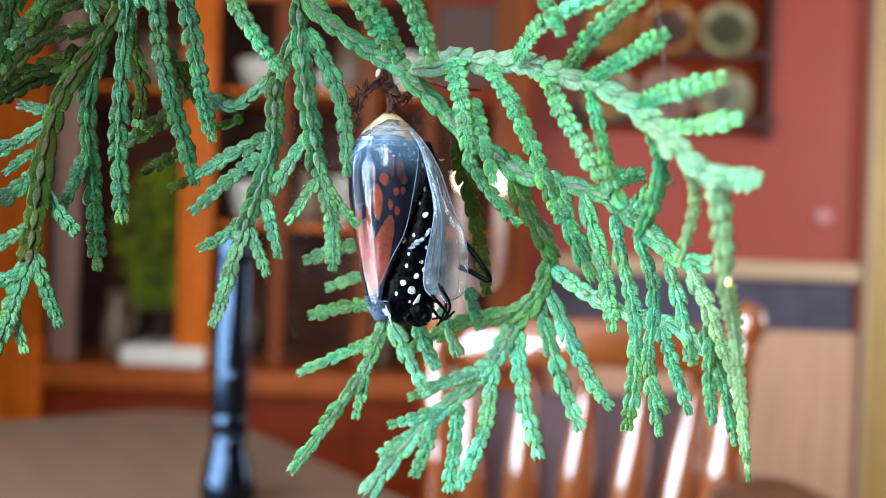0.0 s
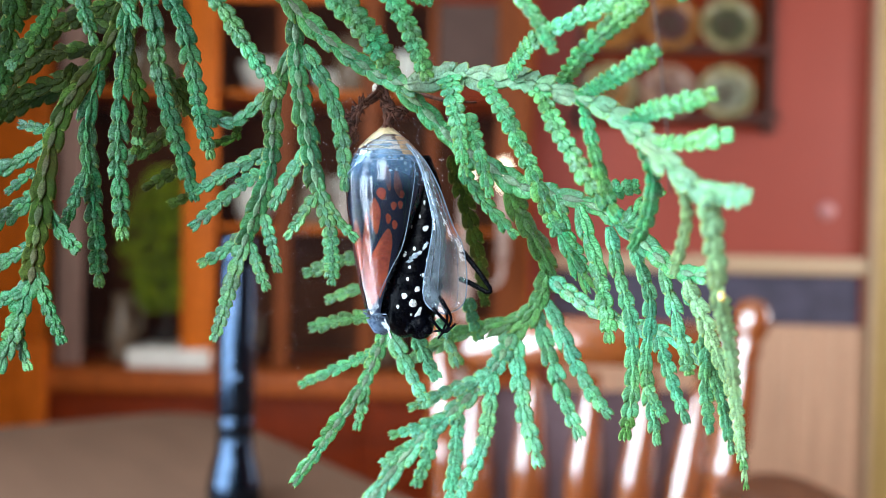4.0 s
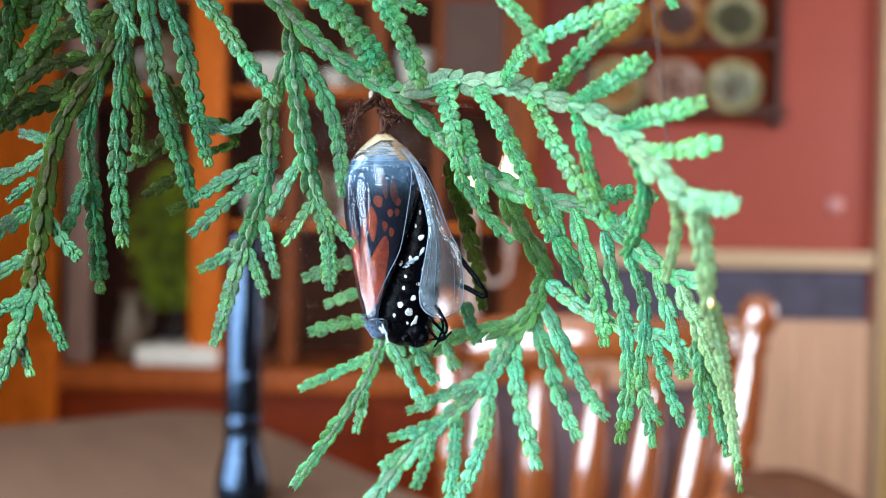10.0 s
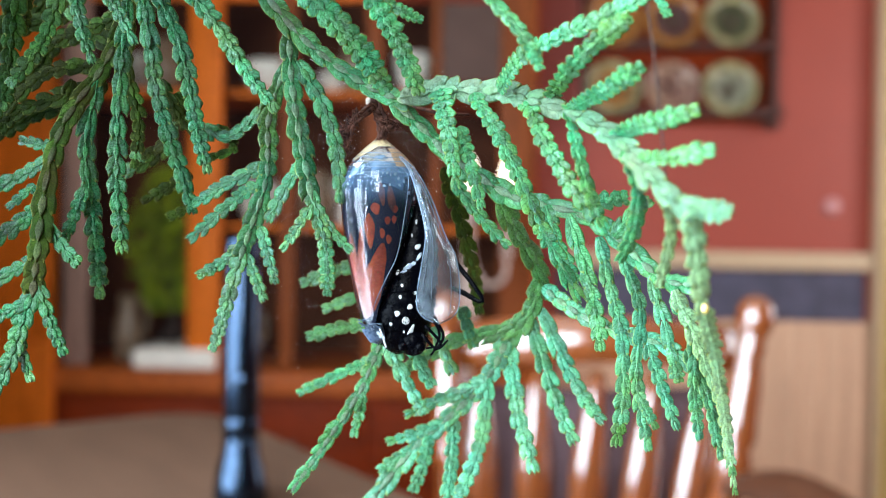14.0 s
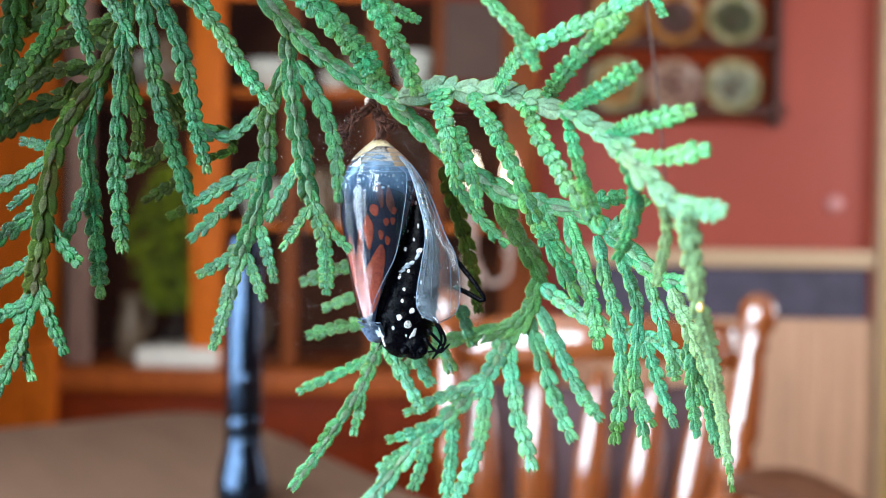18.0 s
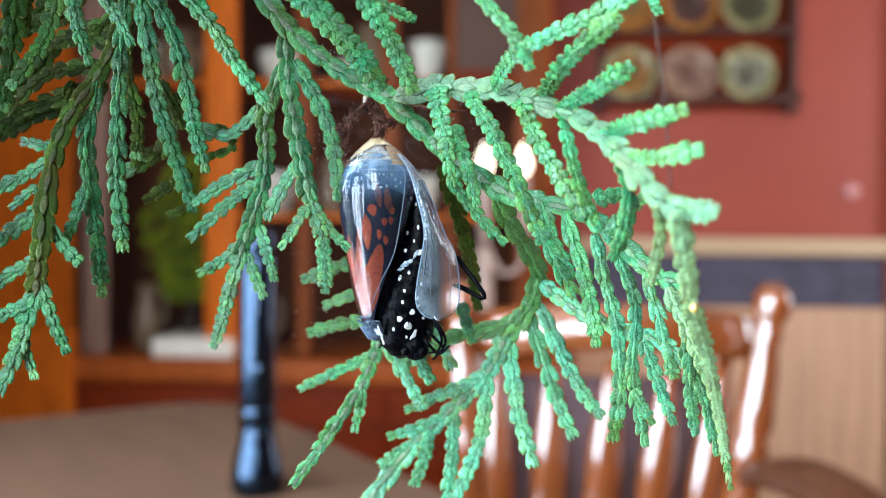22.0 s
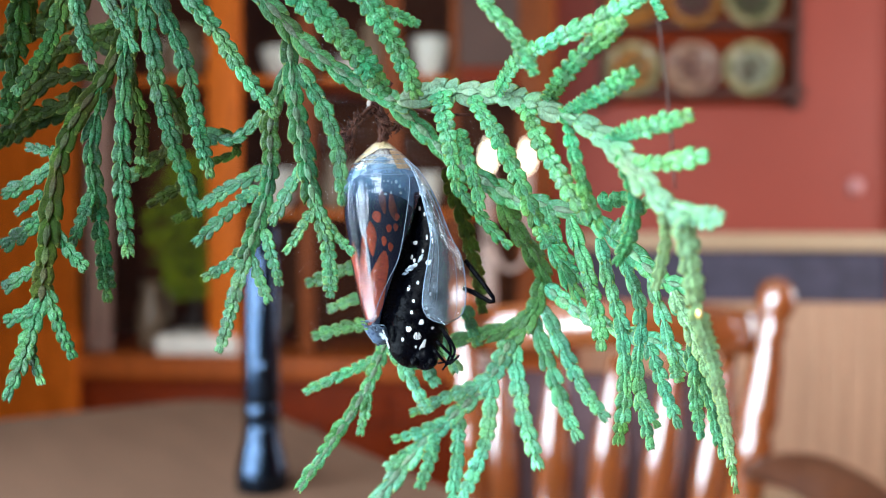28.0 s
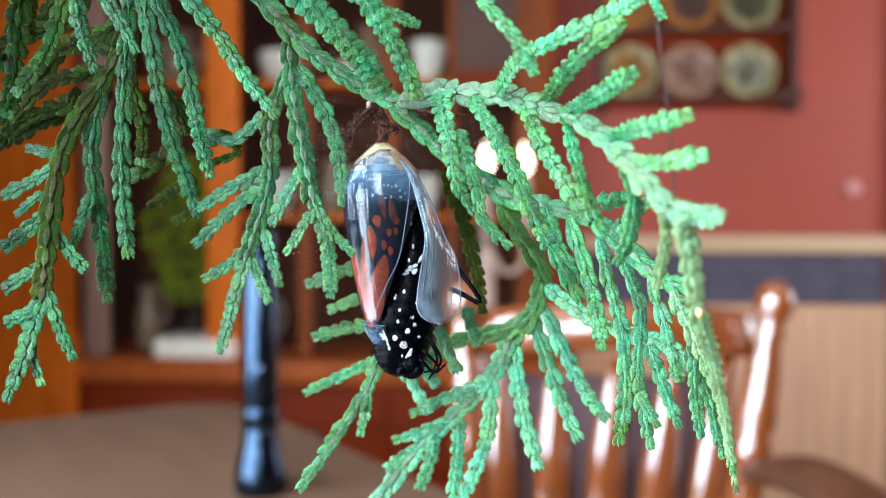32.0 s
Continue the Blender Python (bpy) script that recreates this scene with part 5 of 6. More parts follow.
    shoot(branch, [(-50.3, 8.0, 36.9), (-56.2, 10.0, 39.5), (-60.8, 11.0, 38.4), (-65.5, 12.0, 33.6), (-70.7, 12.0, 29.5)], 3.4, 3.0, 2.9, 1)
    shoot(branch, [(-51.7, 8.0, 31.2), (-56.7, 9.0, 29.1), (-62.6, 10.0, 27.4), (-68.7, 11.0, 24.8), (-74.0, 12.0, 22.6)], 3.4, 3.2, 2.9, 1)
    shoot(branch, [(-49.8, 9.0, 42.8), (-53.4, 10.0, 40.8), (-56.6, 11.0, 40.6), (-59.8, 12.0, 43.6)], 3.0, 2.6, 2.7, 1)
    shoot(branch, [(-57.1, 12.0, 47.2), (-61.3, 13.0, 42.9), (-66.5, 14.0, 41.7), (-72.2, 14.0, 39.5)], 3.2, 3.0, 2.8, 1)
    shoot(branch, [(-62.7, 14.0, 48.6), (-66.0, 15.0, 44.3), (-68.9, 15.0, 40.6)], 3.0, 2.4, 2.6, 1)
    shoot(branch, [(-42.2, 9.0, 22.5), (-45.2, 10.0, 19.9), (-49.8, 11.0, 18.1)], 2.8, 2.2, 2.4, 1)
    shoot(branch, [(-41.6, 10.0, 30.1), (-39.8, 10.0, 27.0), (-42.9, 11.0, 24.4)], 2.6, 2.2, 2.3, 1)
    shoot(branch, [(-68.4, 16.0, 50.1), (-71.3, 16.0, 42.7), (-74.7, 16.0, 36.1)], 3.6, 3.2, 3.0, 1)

    # the woody limb that carries the fronds, its cut end on the table
    part("limb", tube(bmesh.new(), smooth_line([(-0.190, 0.060, 0.752), (-0.180, 0.075, 0.86), (-0.150, 0.100, 0.98), (-0.110, 0.118, 1.055), (-0.045, 0.124, 1.066), (0.0, 0.122, 1.062)], 24), [0.0052 - 0.00016 * i for i in range(25)], 12), BARK, branch, "rough brown limb")
    # thin dry twig behind the knot
    part("dry_twig", tube(bmesh.new(), [O + Vector(p) * MM for p in ((-7.5, 9.0, 29.2), (0.0, 10.0, 27.4), (4.5, 10.5, 27.4))], [0.00032, 0.00028, 0.00018], 8), SILK, branch, "thin dry brown twig")
    part("loose_thread", tube(bmesh.new(), smooth_line([(0.0, 0.122, 1.062), (0.022, 0.165, 1.072), (0.0440, 0.205, 1.070), (0.0470, 0.21, 1.0640), (0.0491, 0.21, 1.0495), (0.0508, 0.21, 1.035), (0.0522, 0.21, 1.0186)], 30), 0.00024, 6), BARK, branch, "fine dark thread hanging behind the branch")
    # unseen shoots added beyond the left edge, to keep window light off the left fronds
    far = random.Random(14)
    for k in range(165):
        z, y = far.uniform(-6, 70), far.uniform(-34, 36)
        x = -0.49 * (y + 132) - 5 - far.uniform(0, 26)
        # gaps kept so the windows still reflect in the chrysalis skin
        if z < 44 and -30 < y < -8:
            continue
        if -52 < math.degrees(math.atan2(y - 7, -9 - x)) < -23:
            continue
        shoot(branch, [(x, y, z), (x - 2, y + 2, z - 16), (x - 5, y + 3, z - 34)], 4.6, 3.4, 5.2, 0)
    # more unseen shoots, nearer the lens, added to shade the left side
    for k in range(105):
        y = far.uniform(-85, -26)
        x, z = -0.49 * (y + 130) - 7 - far.uniform(0, 40), far.uniform(-5, 80)
        if -52 < math.degrees(math.atan2(y - 7, -9 - x)) < -23:
            continue
        shoot(branch, [(x, y, z), (x - 4, y + 2, z - 16), (x - 7, y + 3, z - 36)], 4.6, 3.4, 5.2, 0)
    # unseen canopy above, added to cut light from overhead
    for k in range(26):
        x, y = far.uniform(-95, -15), far.uniform(-25, 20)
        dx, dy = far.uniform(-12, 12), far.uniform(-8, 8)
        shoot(branch, [(x, y, 52 + 6 * (k % 3)), (x + dx, y + dy, 60 + 5 * (k % 3)), (x + 1.6 * dx, y + 2 * dy, 72)], 2.9, 2.4, 2.6, 0)
    # unseen cover at upper left, added against the south window's light
    for k in range(72):
        x, y = (far.uniform(-88, -26) if k < 50 else far.uniform(-80, -48)), far.uniform(-76, -24)
        z = 46 + 0.275 * y + 10 + far.uniform(0, 22)
        shoot(branch, [(x, y, z + 8), (x - 8, y + 6, z + 5), (x - 17, y + 10, z + 1)], 4.4, 3.2, 4.6, 0)


cedar()


drop = lathe(bmesh.new(), [(0.00004, -0.00055), (0.00030, -0.0004), (0.00040, 0.0), (0.00028, 0.0004), (0.00004, 0.0006)], 16, Matrix.Translation((0.0301, 0.0862, 1.0009)))
tagged(part("resin_drop", drop, AMBER), "tiny amber resin drop on the cedar tip", "resin")


# ---- chrysalis and butterfly, in mm from the point where it hangs ----
SEAM_M = mat("pale_membrane", (0.20, 0.28, 0.38), 0.25, vary=0.2, scale=600)
TAN_M = mat("tan_papery_skin", (0.46, 0.30, 0.17), 0.35, vary=0.5, scale=420, fine=2500, bump=0.00015, second=(0.22, 0.15, 0.10))
LINING_M = mat("steel_blue_lining", (0.105, 0.185, 0.290), 0.4, vary=0.35, scale=300, fine=1600, bump=0.00008, second=(0.050, 0.090, 0.150))
SHRED_M = mat("pale_blue_skin", (0.50, 0.60, 0.68), 0.22, vary=0.5, scale=900, fine=2600, bump=0.0002, second=(0.08, 0.11, 0.16))
SLATE_M = mat("slate_blue_skin", (0.085, 0.135, 0.215), 0.30, vary=0.4, scale=500, fine=2600, bump=0.00006, second=(0.040, 0.065, 0.110))
PAD_M = mat("cream_silk", (0.62, 0.50, 0.40), 0.8, vary=0.3, scale=900, fine=3500, bump=0.0001)
GREY_M = mat("grey_membrane", (0.10, 0.13, 0.17), 0.3, vary=0.2, scale=600)
K = O + Vector((-9.0, 7.0, 23.0)) * MM
GROW = Matrix.Scale(MM, 4)


def px_x(x):
    return (x - 678.0) * 0.0853


def px_z(y):
    return (240.0 - y) * 0.0853


def curve_at(z, table):
    for (z0, a), (z1, b) in zip(table, table[1:]):
        if z >= z1:
            u = (z0 - z) / (z0 - z1)
            u = min(max(u, 0.0), 1.0)
            return a + (b - a) * u
    return table[-1][1]


SHELL_R = [(0.0, 0.7), (-1.2, 2.2), (-2.5, 3.6), (-4.0, 4.9), (-6.0, 5.95), (-8.0, 6.4), (-12.0, 6.35), (-16.0, 5.95), (-20.0, 5.4), (-24.0, 4.7), (-27.0, 3.9), (-29.0, 3.1), (-31.0, 1.9)]
SHELL_C = [(0.0, 0.0), (-8.0, 0.45), (-20.0, 1.0), (-31.0, 1.2)]
SEAM = [(0.0, 180.0), (-3.8, 179.0), (-4.6, 92.0), (-9.0, 58.0), (-14.0, 38.0), (-21.0, 13.0), (-28.6, -23.0), (-31.0, -45.0)]


def shell_point(z, deg, k=1.0):
    a = radians(deg)
    r = curve_at(z, SHELL_R) * k
    return Vector((curve_at(z, SHELL_C) + r * math.sin(a), -r * math.cos(a), z))


def mm_part(name, bm, material, parent, label="", smooth=True):
    bmesh.ops.transform(bm, matrix=GROW, verts=bm.verts)
    return part(name, bm, material, parent, label, smooth)


def skin(bm, z0, z1, deg0, deg1, k, nz=40, na=40):
    rows = []
    for i in range(nz + 1):
        z = z0 + (z1 - z0) * i / nz
        a1 = deg1(z)
        rows.append([bm.verts.new(shell_point(z, deg0 + (a1 - deg0) * j / na, k)) for j in range(na + 1)])
    for a, b in zip(rows, rows[1:]):
        for j in range(na):
            bm.faces.new((a[j], a[j + 1], b[j + 1], b[j]))
    return bm


def chrysalis():
    c = empty("chrysalis", "split transparent chrysalis skin hanging from brown silk", "chrysalis", Matrix.Translation(K))
    mm_part("cap", skin(bmesh.new(), 0.0, -1.3, -180, lambda z: 180, 1.0, 8, 40), CAP_M, c, "golden papery top of the skin")
    mm_part("upper_skin", skin(bmesh.new(), -1.3, -4.6, -180, lambda z: curve_at(z, SEAM), 1.0, 20, 48), VEIL_M, c, "bluish clouded skin under the cap")
    mm_part("cap_patch", skin(bmesh.new(), -1.2, -3.5, -96, lambda z: -4 + 24 * (z + 1.2), 1.006, 12, 24), CAP_M, c, "golden crumpled patch of old skin")
    mm_part("cap_patch", skin(bmesh.new(), -1.6, -4.5, 30, lambda z: 104, 1.006, 12, 24), TAN_M, c, "tan papery patch of old skin")
    mm_part("shell", skin(bmesh.new(), -4.6, -31.0, -180, lambda z: curve_at(z, SEAM), 1.0, 60, 48), SHELL_M, c, "clear glossy skin")
    # the clouded back of the skin, seen through its front
    mm_part("skin_lining", skin(bmesh.new(), -1.6, -13.0, 88, lambda z: 272, 0.965, 30, 40), LINING_M, c, "steel-blue clouded back of the skin")
    # abdomen rings under the cap
    for z in (-2.0, -2.7, -3.4, -4.2, -5.0):
        pts = [shell_point(z - 0.4 * math.cos(radians(a)), a, 1.005) for a in range(-110, 111, 10)]
        mm_part("abdomen_ring", tube(bmesh.new(), pts, 0.055, 6), SEAM_M, c, "pale ring of the old skin")
    # the opened flap
    inner = smooth_line([(px_x(712), -2.6, px_z(274)), (px_x(733), -4.6, px_z(302)), (px_x(752), -5.8, px_z(360)), (px_x(762), -5.4, px_z(410)), (px_x(757), -5.1, px_z(455)), (px_x(749), -4.9, px_z(505)), (px_x(749), -4.7, px_z(537)), (px_x(762), -4.5, px_z(555)), (px_x(786), -4.0, px_z(564))], 36)
    outer = smooth_line([(px_x(714), -2.2, px_z(272)), (px_x(743), -3.6, px_z(299)), (px_x(770), -3.6, px_z(345)), (px_x(795), -2.2, px_z(410)), (px_x(813), -1.2, px_z(445)), (px_x(821), -0.8, px_z(490)), (px_x(821), -0.9, px_z(532)), (px_x(812), -1.8, px_z(553)), (px_x(788), -3.8, px_z(565))], 36)
    bm = bmesh.new()
    rows = []
    for a, b in zip(inner, outer):
        rows.append([bm.verts.new(a.lerp(b, j / 12) + Vector((0, -1.6 * math.sin(math.pi * j / 12), 0))) for j in range(13)])
    for a, b in zip(rows, rows[1:]):
        for j in range(12):
            bm.faces.new((a[j], a[j + 1], b[j + 1], b[j]))
    flap = mm_part("flap", bm, FLAP_M, c, "milky flap of skin, bent open")
    mm_part("flap_edge", tube(bmesh.new(), inner, 0.09, 8), SEAM_M, flap, "thick bluish edge")
    mm_part("flap_edge", tube(bmesh.new(), outer, 0.08, 8), SEAM_M, flap, "thin pale edge")
    for s in (0.14, 0.34, 0.80):
        pts = [a.lerp(b, s) + Vector((0, -1.6 * math.sin(math.pi * s) - 0.08, 0)) for a, b in zip(inner, outer)][2:22 + round(12 * s)]
        mm_part("flap_crease", tube(bmesh.new(), pts, 0.05, 5), GREY_M, flap, "grey crease line")
    # the pale seam round the wing case
    pts = []
    for x, y in [(v.x, v.y) for v in smooth_line([(611, 330, 0), (628, 315, 0), (662, 297, 0), (697, 290, 0), (726, 299, 0), (733, 322, 0), (728, 376, 0), (716, 445, 0), (697, 487, 0), (678, 529, 0), (664, 572, 0)], 60)]:
        z = px_z(y)
        r, cx = curve_at(z, SHELL_R) * 1.012, curve_at(z, SHELL_C)
        s = min(max((px_x(x) - cx) / r, -0.995), 0.995)
        pts.append((px_x(x), -r * math.sqrt(1 - s * s), z))
    mm_part("seam", tube(bmesh.new(), pts, 0.055, 6), SEAM_M, c, "pale raised seam")
    # the torn lower end of the skin: a slate-blue cup below crumpled folds
    torn = random.Random(4)
    bm = bmesh.new()
    rows = []
    for i in range(11):
        u = i / 10
        cx, cy, r = 672 + 12 * u, 572 + 31 * u, (18 - 7 * u * u) * (1.0 if i < 9 else 1.0 - 0.35 * (i - 8))
        rows.append([bm.verts.new((px_x(cx + r * math.sin(a)), -3.9 + 0.9 * u - r * 0.075 * math.cos(a), px_z(cy - 0.20 * r * math.sin(a) + torn.gauss(0, 0.5)))) for a in (radians(-100 + 12.5 * j) for j in range(17))])
    for r0, r1 in zip(rows, rows[1:]):
        for j in range(16):
            bm.faces.new((r0[j], r0[j + 1], r1[j + 1], r1[j]))
    mm_part("torn_cup", bm, SLATE_M, c, "slate-blue cup of torn skin")
    for k in range(9):
        x, y = 652 + 2.6 * k, 560 + 1.2 * k + torn.gauss(0, 4)
        pts = [(px_x(x + torn.gauss(0, 3) + 5 * j), -5.6 + 0.06 * k + torn.gauss(0, 0.25), px_z(y + 3 * (j - 1) * (-1) ** k + torn.gauss(0, 2))) for j in range(4)]
        mm_part("skin_fold", tube(bmesh.new(), smooth_line(pts, 10), [torn.uniform(0.06, 0.20) for _ in range(11)], 6, 0.5), (SLATE_M, SEAM_M)[k % 2], c, "crumpled bluish fold of skin")
    mm_part("torn_thread", tube(bmesh.new(), smooth_line([(px_x(686), -4.6, px_z(572)), (px_x(693), -5.0, px_z(590)), (px_x(699), -5.2, px_z(606))], 8), 0.14, 6), SPOT, c, "white thread of skin")
    # crumpled shreds of skin that cling to the opening
    for cx, cy, ln, wd, tilt in ((738, 464, 13, 5.5, 32), (754, 448, 9, 4, 60), (728, 474, 7, 3, 15), (690, 584, 10, 5, -40)):
        bm = bmesh.new()
        ca, sa = math.cos(radians(tilt)), math.sin(radians(tilt))
        grid = []
        for i in range(9):
            u = i / 4 - 1
            half = wd * (1 - u * u) ** 0.5 * torn.uniform(0.5, 1.0)
            row = []
            for j in range(5):
                v = (j / 2 - 1) * half
                row.append(bm.verts.new((px_x(cx + u * ln * ca + v * sa), -6.1 + torn.gauss(0, 0.16), px_z(cy - u * ln * sa + v * ca))))
            grid.append(row)
        for r0, r1 in zip(grid, grid[1:]):
            for j in range(4):
                bm.faces.new((r0[j], r0[j + 1], r1[j + 1], r1[j]))
        mm_part("skin_shred", bm, SHRED_M, c, "pale blue crumpled shred of skin")
    # the silk button and its threads
    rnd = random.Random(8)
    lines = [[(650, 150), (668, 172), (683, 200), (680, 240)], [(690, 140), (672, 178), (676, 205), (682, 242)], [(668, 182), (640, 200), (620, 222), (612, 262)], [(664, 186), (634, 208), (622, 236), (618, 258)], [(684, 212), (704, 218), (712, 205)], [(672, 190), (690, 205), (686, 225), (676, 238)]]
    for k, ln in enumerate(lines):
        for j in range(3):
            pts = smooth_line([(px_x(x) + rnd.gauss(0, 0.25), -0.6 + rnd.gauss(0, 0.3), px_z(y) + rnd.gauss(0, 0.25)) for x, y in ln], 14)
            mm_part("silk_thread", tube(bmesh.new(), [p + Vector((rnd.gauss(0, 0.09), rnd.gauss(0, 0.09), 0)) for p in pts], [rnd.uniform(0.16, 0.42) for _ in pts], 6), SILK, c, "twisted brown silk thread")
    mm_part("silk_pad", lathe(bmesh.new(), [(0.1, -1.0), (0.7, -0.7), (0.95, 0.0), (0.65, 0.8), (0.1, 1.1)], 16, pose(px_x(661), 0.4, px_z(172), 0, 20, 0)), PAD_M, c, "cream silk pad")
    # frayed silk round the threads
    bm = bmesh.new()
    for k in range(170):
        x, y = rnd.choice(((616, 225), (612, 245), (617, 258), (624, 215), (668, 178), (676, 200), (690, 214), (708, 214), (640, 200)))
        p = Vector((px_x(x + rnd.gauss(0, 5)), -0.6 + rnd.gauss(0, 0.5), px_z(y + rnd.gauss(0, 5))))
        d = Vector((rnd.gauss(0, 1), rnd.gauss(0, 0.8), rnd.gauss(-0.4, 1))).normalized()
        ln = rnd.uniform(0.5, 1.3)
        tube(bm, [p - d * ln, p + Vector((rnd.gauss(0, 0.15), 0, 0)), p + d * ln], [0.05, rnd.uniform(0.10, 0.22), 0.03], 5)
    mm_part("frayed_silk", bm, SILK, c, "frayed brown silk fibres")
    mm_part("cremaster", tube(bmesh.new(), [(0.1, -0.2, 2.6), (0.2, -0.2, 1.2), (0.0, 0, -0.2)], [0.8, 0.55, 0.7], 10), SILK, c, "black hooked stalk")
    return c, flap


BODY_LINE = [(-5.0, 4.6, 1.4), (-9.0, 5.2, 2.4), (-13.0, 5.4, 3.1), (-18.0, 4.9, 3.8), (-22.0, 4.0, 4.5), (-26.0, 3.4, 4.7), (-29.0, 3.2, 4.1), (-31.0, 3.3, 2.9), (-32.0, 3.5, 1.2)]


def body_at(z):
    cx = curve_at(z, [(a, b) for a, b, r in BODY_LINE])
    r = curve_at(z, [(a, r) for a, b, r in BODY_LINE])
    return cx, r


def wing_share(z):
    """How far out the wing lies in the skin: the lower part tapers to slide past the narrow end."""
    return 0.93 - 0.10 * min(max((-16.0 - z) / 10.0, 0.0), 1.0)


def wing_point(x, z, lift=0.0):
    r = curve_at(z, SHELL_R) * wing_share(z) + lift
    s = min(max((x - curve_at(z, SHELL_C)) / r, -0.99), 0.99)
    return Vector((curve_at(z, SHELL_C) + s * r, -r * math.sqrt(1 - s * s), z))


def patch(bm, cx, cz, hw, hh, tilt, surface, lift=0.10, point=1.0):
    """A small leaf-shaped patch laid on a curved surface."""
    a = radians(tilt)
    rings = []
    for s, l in ((1.0, 0.0), (0.92, lift), (0.66, lift), (0.33, lift)):
        ring = []
        for k in range(18):
            th = 2 * math.pi * k / 18
            u, v = hw * math.cos(th), hh * math.sin(th)
            u *= (1.0 - (1 - point) * abs(math.sin(th)) ** 3) * s * (1 + 0.16 * math.sin(3 * th + cx * 7))
            v *= s
            ring.append(bm.verts.new(surface(cx + u * math.cos(a) - v * math.sin(a), cz + u * math.sin(a) + v * math.cos(a), l)))
        rings.append(ring)
    for r0, r1 in zip(rings, rings[1:]):
        for k in range(18):
            bm.faces.new((r0[k], r0[(k + 1) % 18], r1[(k + 1) % 18], r1[k]))
    mid = bm.verts.new(surface(cx, cz, lift))
    for k in range(18):
        bm.faces.new((rings[-1][k], rings[-1][(k + 1) % 18], mid))
    return bm


def body_point(x, z, lift=0.0):
    cx, r = body_at(z)
    r += lift
    s = min(max((x - cx) / r, -0.97), 0.97)
    return Vector((cx + s * r, -r * math.sqrt(1 - s * s), z))


def butterfly():
    b = empty("monarch_butterfly", "black and orange butterfly sliding out of its chrysalis", "butterfly", Matrix.Translation(K))
    zs = [-5.0 - 27.0 * i / 40 for i in range(41)]
    body = mm_part("body", tube(bmesh.new(), [(body_at(z)[0], 0, z) for z in zs], [body_at(z)[1] * (1 + 0.03 * math.sin(z * 3.1)) for z in zs], 28), BODY_M, b, "black furry body with white spots")
    # white spots on the body
    for x, y, w, h, t in ((720, 391, 5, 4, 10), (714, 416, 2.5, 5, -15), (719, 422, 3, 4, 0), (734, 405, 2, 4, 0), (741, 381, 2, 5, 0), (744, 425, 7, 5, 40), (710, 470, 3.5, 6, -20), (719, 492, 3, 3.5, 0), (741, 505, 4, 3.5, 20), (716, 512, 3, 4, 0), (752, 540, 3, 3, 0), (700, 560, 3, 4, 0), (748, 480, 2, 4, 0),  (726, 460, 3, 4, 0), (733, 529, 5, 6, -30), (745, 518, 4, 4, 0), (711, 541, 6, 6, 0), (726, 553, 8, 8, 0), (735, 571, 4.5, 14, -25), (723, 595, 2.5, 7, 15), (729, 597, 3, 7, 15), (727, 330, 2, 4, 0), (736, 340, 2, 4, 0), (723, 573, 2, 3, 0)):
        mm_part("spot", patch(bmesh.new(), px_x(x), px_z(y), w * 0.072, h * 0.076, t, body_point, 0.16), SPOT, body)
    # furry tufts
    rnd = random.Random(21)
    bm = bmesh.new()
    for k in range(260):
        z = rnd.uniform(-31.5, -20)
        cx, r = body_at(z)
        a = rnd.uniform(-1.4, 1.4)
        p = Vector((cx + r * math.sin(a), -r * math.cos(a), z))
        d = Vector((math.sin(a) * 0.6 + rnd.gauss(0, 0.3), -math.cos(a) * 0.6, -0.7 + rnd.gauss(0, 0.3)))
        tube(bm, [p, p + d * 0.5, p + d * rnd.uniform(0.7, 1.3)], [0.07, 0.05, 0.01], 4)
    mm_part("fur", bm, BODY_M, body, "fine black hair")
    head = mm_part("head", lathe(bmesh.new(), [(0.2, -2.0), (1.3, -1.6), (2.0, -0.4), (2.1, 0.6), (1.6, 1.6), (0.4, 2.2)], 24, pose(px_x(738), -2.6, px_z(594))), BODY_M, b, "black head")
    for x, dy in ((px_x(752), -4.2), (px_x(722), -3.9)):
        mm_part("eye", lathe(bmesh.new(), [(0.1, -0.8), (0.6, -0.6), (0.85, 0.0), (0.6, 0.6), (0.1, 0.8)], 20, pose(x, dy, px_z(598))), BODY_M, head, "glossy black eye")
    # coiled mouthpart and feelers
    mm_part("proboscis", tube(bmesh.new(), [(px_x(742) + 0.5 * math.sin(a) * (1 - a / 14), -4.7, px_z(606) + 0.5 * math.cos(a) * (1 - a / 14)) for a in (k * 0.5 for k in range(22))], 0.13, 6), BODY_M, head)
    legs = (((770, 540), (785, 575), (775, 605)), ((775, 545), (792, 580), (770, 612)), ((760, 560), (788, 592), (762, 600)), ((755, 575), (780, 600), (800, 585)))
    for k, ln in enumerate(legs):
        mm_part("leg", tube(bmesh.new(), smooth_line([(px_x(x), -4.6 - 0.2 * k, px_z(y)) for x, y in ln], 10), [0.26 - 0.012 * i for i in range(11)], 8), BODY_M, b)
    # the bent hind leg that sticks out beside the flap
    knee = mm_part("bent_leg", tube(bmesh.new(), [(px_x(808), 1.2, px_z(456)), (px_x(818), 0.4, px_z(468)), (px_x(840), -1.4, px_z(494)), (px_x(858), -1.5, px_z(519)), (px_x(859), -1.5, px_z(526)), (px_x(853), -1.5, px_z(527)), (px_x(824), -0.4, px_z(512)), (px_x(806), 1.0, px_z(506))], [0.40, 0.42, 0.38, 0.34, 0.36, 0.36, 0.42, 0.42], 10), BODY_M, b, "black bent leg")
    # the folded forewing seen through the skin
    bm = bmesh.new()
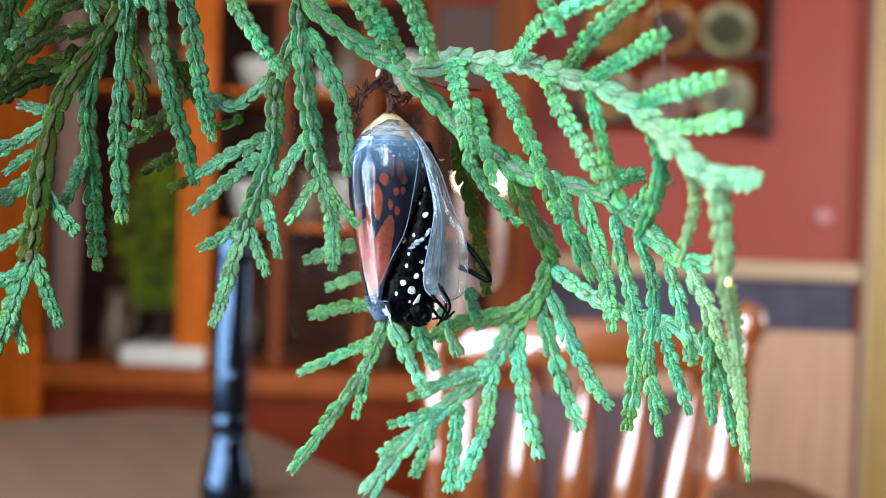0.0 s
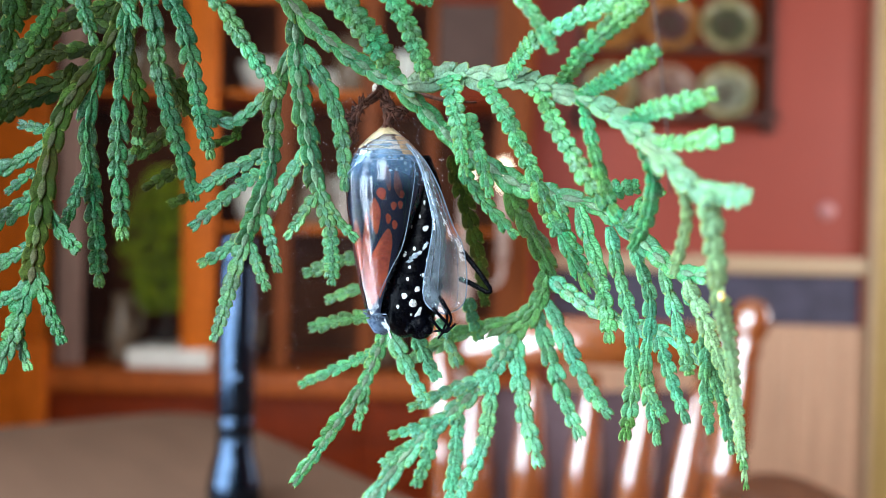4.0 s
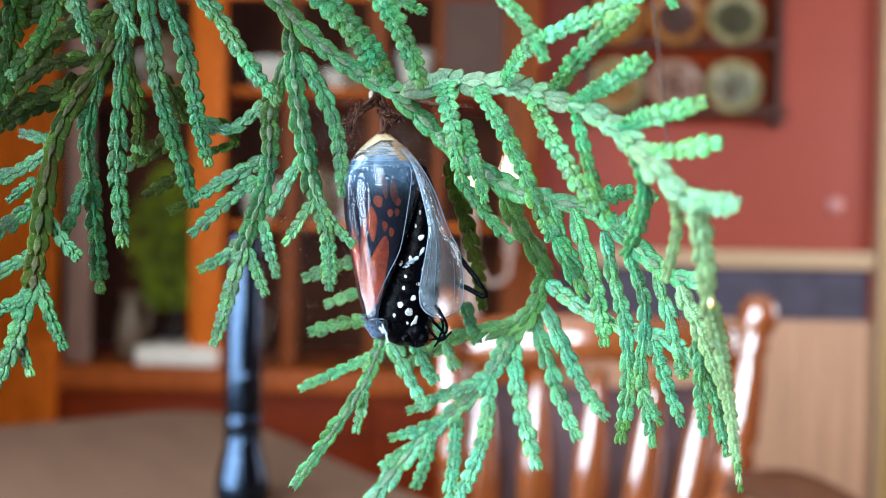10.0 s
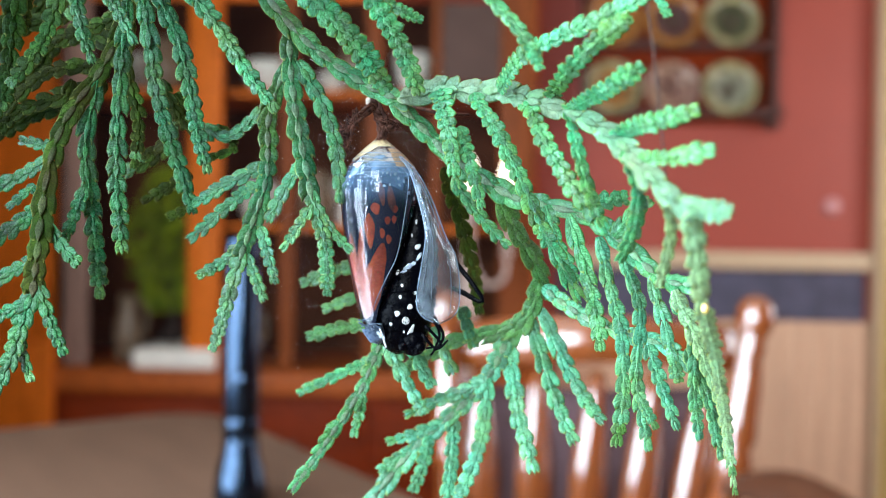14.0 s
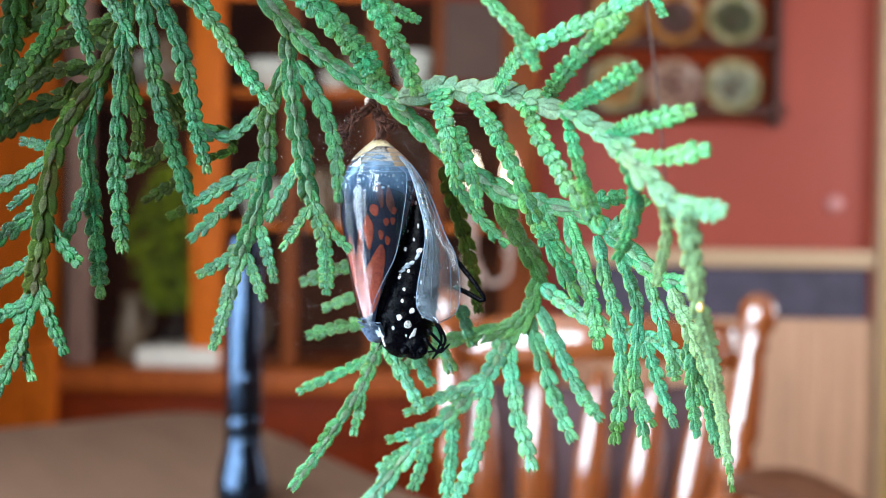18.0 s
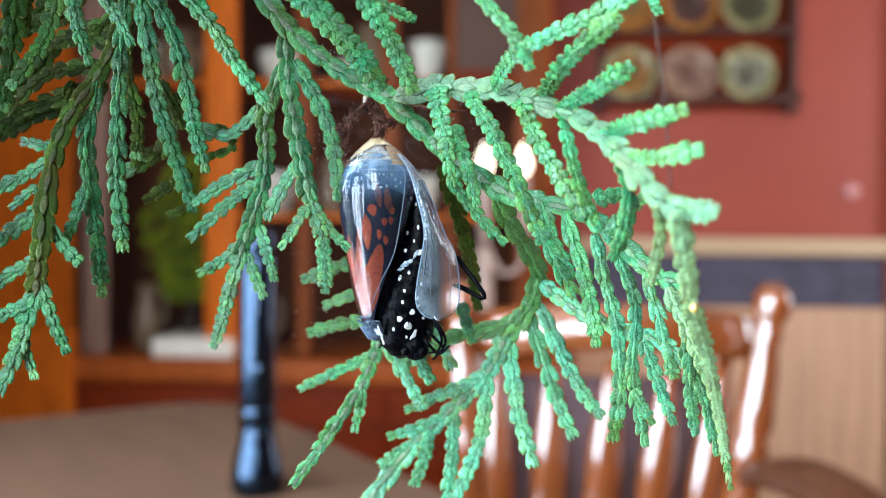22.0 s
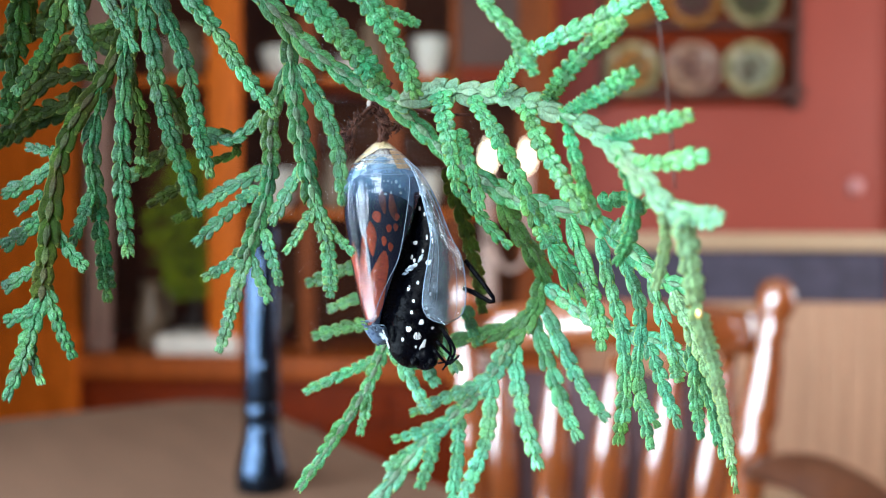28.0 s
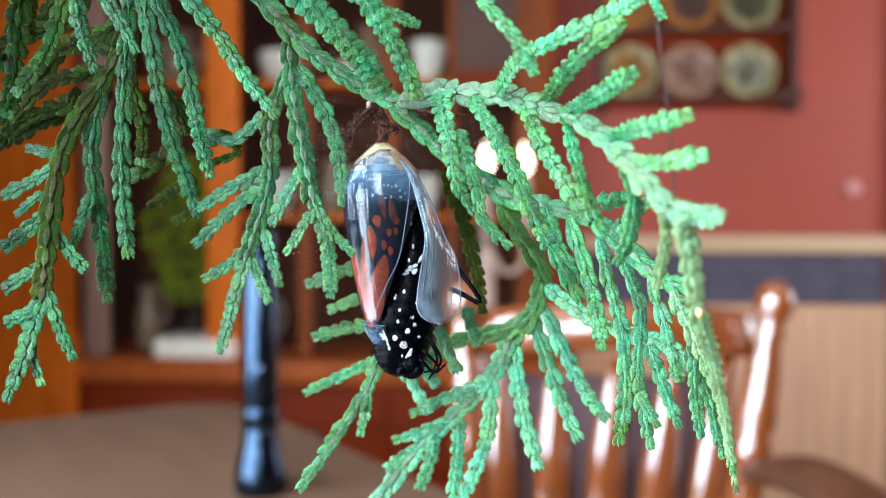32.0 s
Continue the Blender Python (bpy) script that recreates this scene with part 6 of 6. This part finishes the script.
    rows = []
    for i in range(49):
        z = -5.0 - 25.4 * i / 48
        a1 = curve_at(z, SEAM) - 4 if z < -9.0 else min(curve_at(z, SEAM) - 4, 44 + (z + 9.0) * -3.0)
        fade = max(0.0, (-5.0 - z) / 3.0)
        a0 = -125.0 if fade >= 1 else -60.0 - 65.0 * fade
        a1 = a1 if fade >= 1 else a0 + 10 + (a1 - a0 - 10) * fade ** 0.5
        rows.append([bm.verts.new(shell_point(z, a0 + (a1 - a0) * j / 30, wing_share(z))) for j in range(31)])
    for a, c in zip(rows, rows[1:]):
        for j in range(30):
            bm.faces.new((a[j], a[j + 1], c[j + 1], c[j]))
    wing = mm_part("wing", bm, WING_M, b, "folded black wing with orange cells")
    # black core added so the inside of the skin reads dark
    zs = [-7.5 - 21.5 * i / 24 for i in range(25)]
    mm_part("dark_core", tube(bmesh.new(), [(curve_at(z, SHELL_C) + 0.5, 0.2, z) for z in zs], [curve_at(z, SHELL_R) * min(0.76, 0.25 + 0.10 * k) for k, z in enumerate(zs)], 24), BODY_M, wing, "black core added behind the wing")
    for x, y, w, h, t, p in ((668, 402, 9, 31, 4, 0.5), (674, 492, 19, 72, -14, 0.62), (635, 480, 11, 74, 3, 0.6), (653, 462, 8, 66, 1, 0.6), (678, 364, 8, 11, 20, 0.7), (688, 338, 6, 22, 10, 0.6), (705, 346, 6.5, 25, 10, 0.6), (699, 384, 5, 7, 0, 0.8), (710, 382, 4, 7, 0, 0.8), (690, 406, 4.5, 9, 5, 0.8), (701, 416, 4.5, 8, 5, 0.8), (712, 364, 4, 7, 0, 0.8)):
        mm_part("wing_cell", patch(bmesh.new(), px_x(x), px_z(y), w * 0.0853, h * 0.0853, t, wing_point, 0.10, p), DULL_ORANGE if 338 <= y <= 346 else ORANGE, wing, "orange wing cell")
    for k in range(11):
        x, y = 652 + 7.2 * k + rnd.gauss(0, 1.5), 316 - 14 * math.sin(math.pi * (k + 1.5) / 12) + rnd.gauss(0, 2.0)
        mm_part("wing_dot", patch(bmesh.new(), px_x(x), px_z(y), 0.0853 * rnd.uniform(1.0, 2.2) * (1.4 if k > 7 else 1.0), 0.0853 * (2.2 + (k > 7)), 0, wing_point, 0.10), SPOT, wing)
    for k in range(6):
        x, y = 656 + 13.0 * k + rnd.gauss(0, 3), 332 - 16 * math.sin(math.pi * (k + 1.0) / 7) + rnd.gauss(0, 3)
        mm_part("wing_dot", patch(bmesh.new(), px_x(x), px_z(y), 0.0853 * rnd.uniform(1.2, 3.4), 0.0853 * rnd.uniform(1.4, 3.2), 0, wing_point, 0.10), SPOT, wing)
    return b, wing, knee


SKIN, FLAP = chrysalis()
BUTTERFLY, WING, KNEE = butterfly()
SLIDE = [
    (0.0, 0.31, 0.62), (0.5, -0.1, 0.39), (1.0, -0.36, 0.37), (1.5, 0.05, 0.43), (2.0, 0.09, 0.44), (2.5, 0.01, 0.51),
    (3.0, 0.07, 0.54), (3.5, 0.43, 0.63), (5.5, 0.89, 0.46), (6.0, 0.68, 0.48), (6.5, 0.52, 0.46), (7.0, 0.28, 0.28),
    (7.5, -0.1, 0.07), (8.0, -0.15, 0.09), (8.5, 0.24, 0.09), (9.0, 0.0, 0.0), (9.5, 0.23, 0.01), (10.0, 0.56, 0.03),
    (10.5, 0.22, -0.05), (11.0, -0.02, -0.18), (11.5, 0.92, -0.17), (12.0, 1.32, -0.44), (12.5, 1.42, -0.35), (13.0, 1.56, -0.25),
    (13.5, 0.8, -0.38), (14.0, 0.47, -0.56), (14.5, 0.23, -0.66), (16.5, 0.72, -1.13), (17.0, 0.84, -1.15), (17.5, 1.26, -1.16),
    (18.0, 0.96, -1.27), (18.5, 0.57, -1.41), (19.0, 1.09, -1.43), (19.5, 1.87, -1.3), (20.0, 1.92, -1.35), (20.5, 1.85, -1.43),
    (21.0, 1.75, -1.52), (21.5, 1.45, -1.63), (22.0, 1.19, -1.76), (22.5, 0.5, -2.18), (23.0, 0.11, -2.4), (23.5, 0.64, -2.42),
    (24.0, 0.61, -2.39), (24.5, 0.31, -2.55), (25.0, 0.09, -2.65), (25.5, 0.97, -2.54), (27.5, 1.83, -2.67), (28.0, 1.82, -2.69),
    (28.5, 1.8, -2.71), (29.0, 1.82, -2.74), (29.5, 1.38, -2.85), (30.0, 0.71, -3.23), (30.5, -0.33, -3.74), (31.0, 0.19, -3.7),
    (31.5, 0.04, -3.81), (32.0, -0.26, -3.97),
]


def motions():
    walk(BUTTERFLY, [(t, Matrix.Translation(K + Vector((dx, 0.0, dz)) * MM)) for t, dx, dz in SLIDE])
    # the folded wing keeps to its side of the skin while the body pulses
    walk(WING, [(t, Matrix.Translation(Vector((-dx, 0.0, -0.60 * dz)) * MM)) for t, dx, dz in SLIDE])
    # the bent leg holds on to the skin; the flap is nudged as the body pulses
    walk(KNEE, [(t, Matrix.Translation(Vector((0.0, 0.0, -dz)) * MM)) for t, dx, dz in SLIDE])
    walk(FLAP, [(t, Matrix.Translation(Vector((0.40 * dx, 0.0, 0.0)) * MM)) for t, dx, dz in SLIDE])


motions()
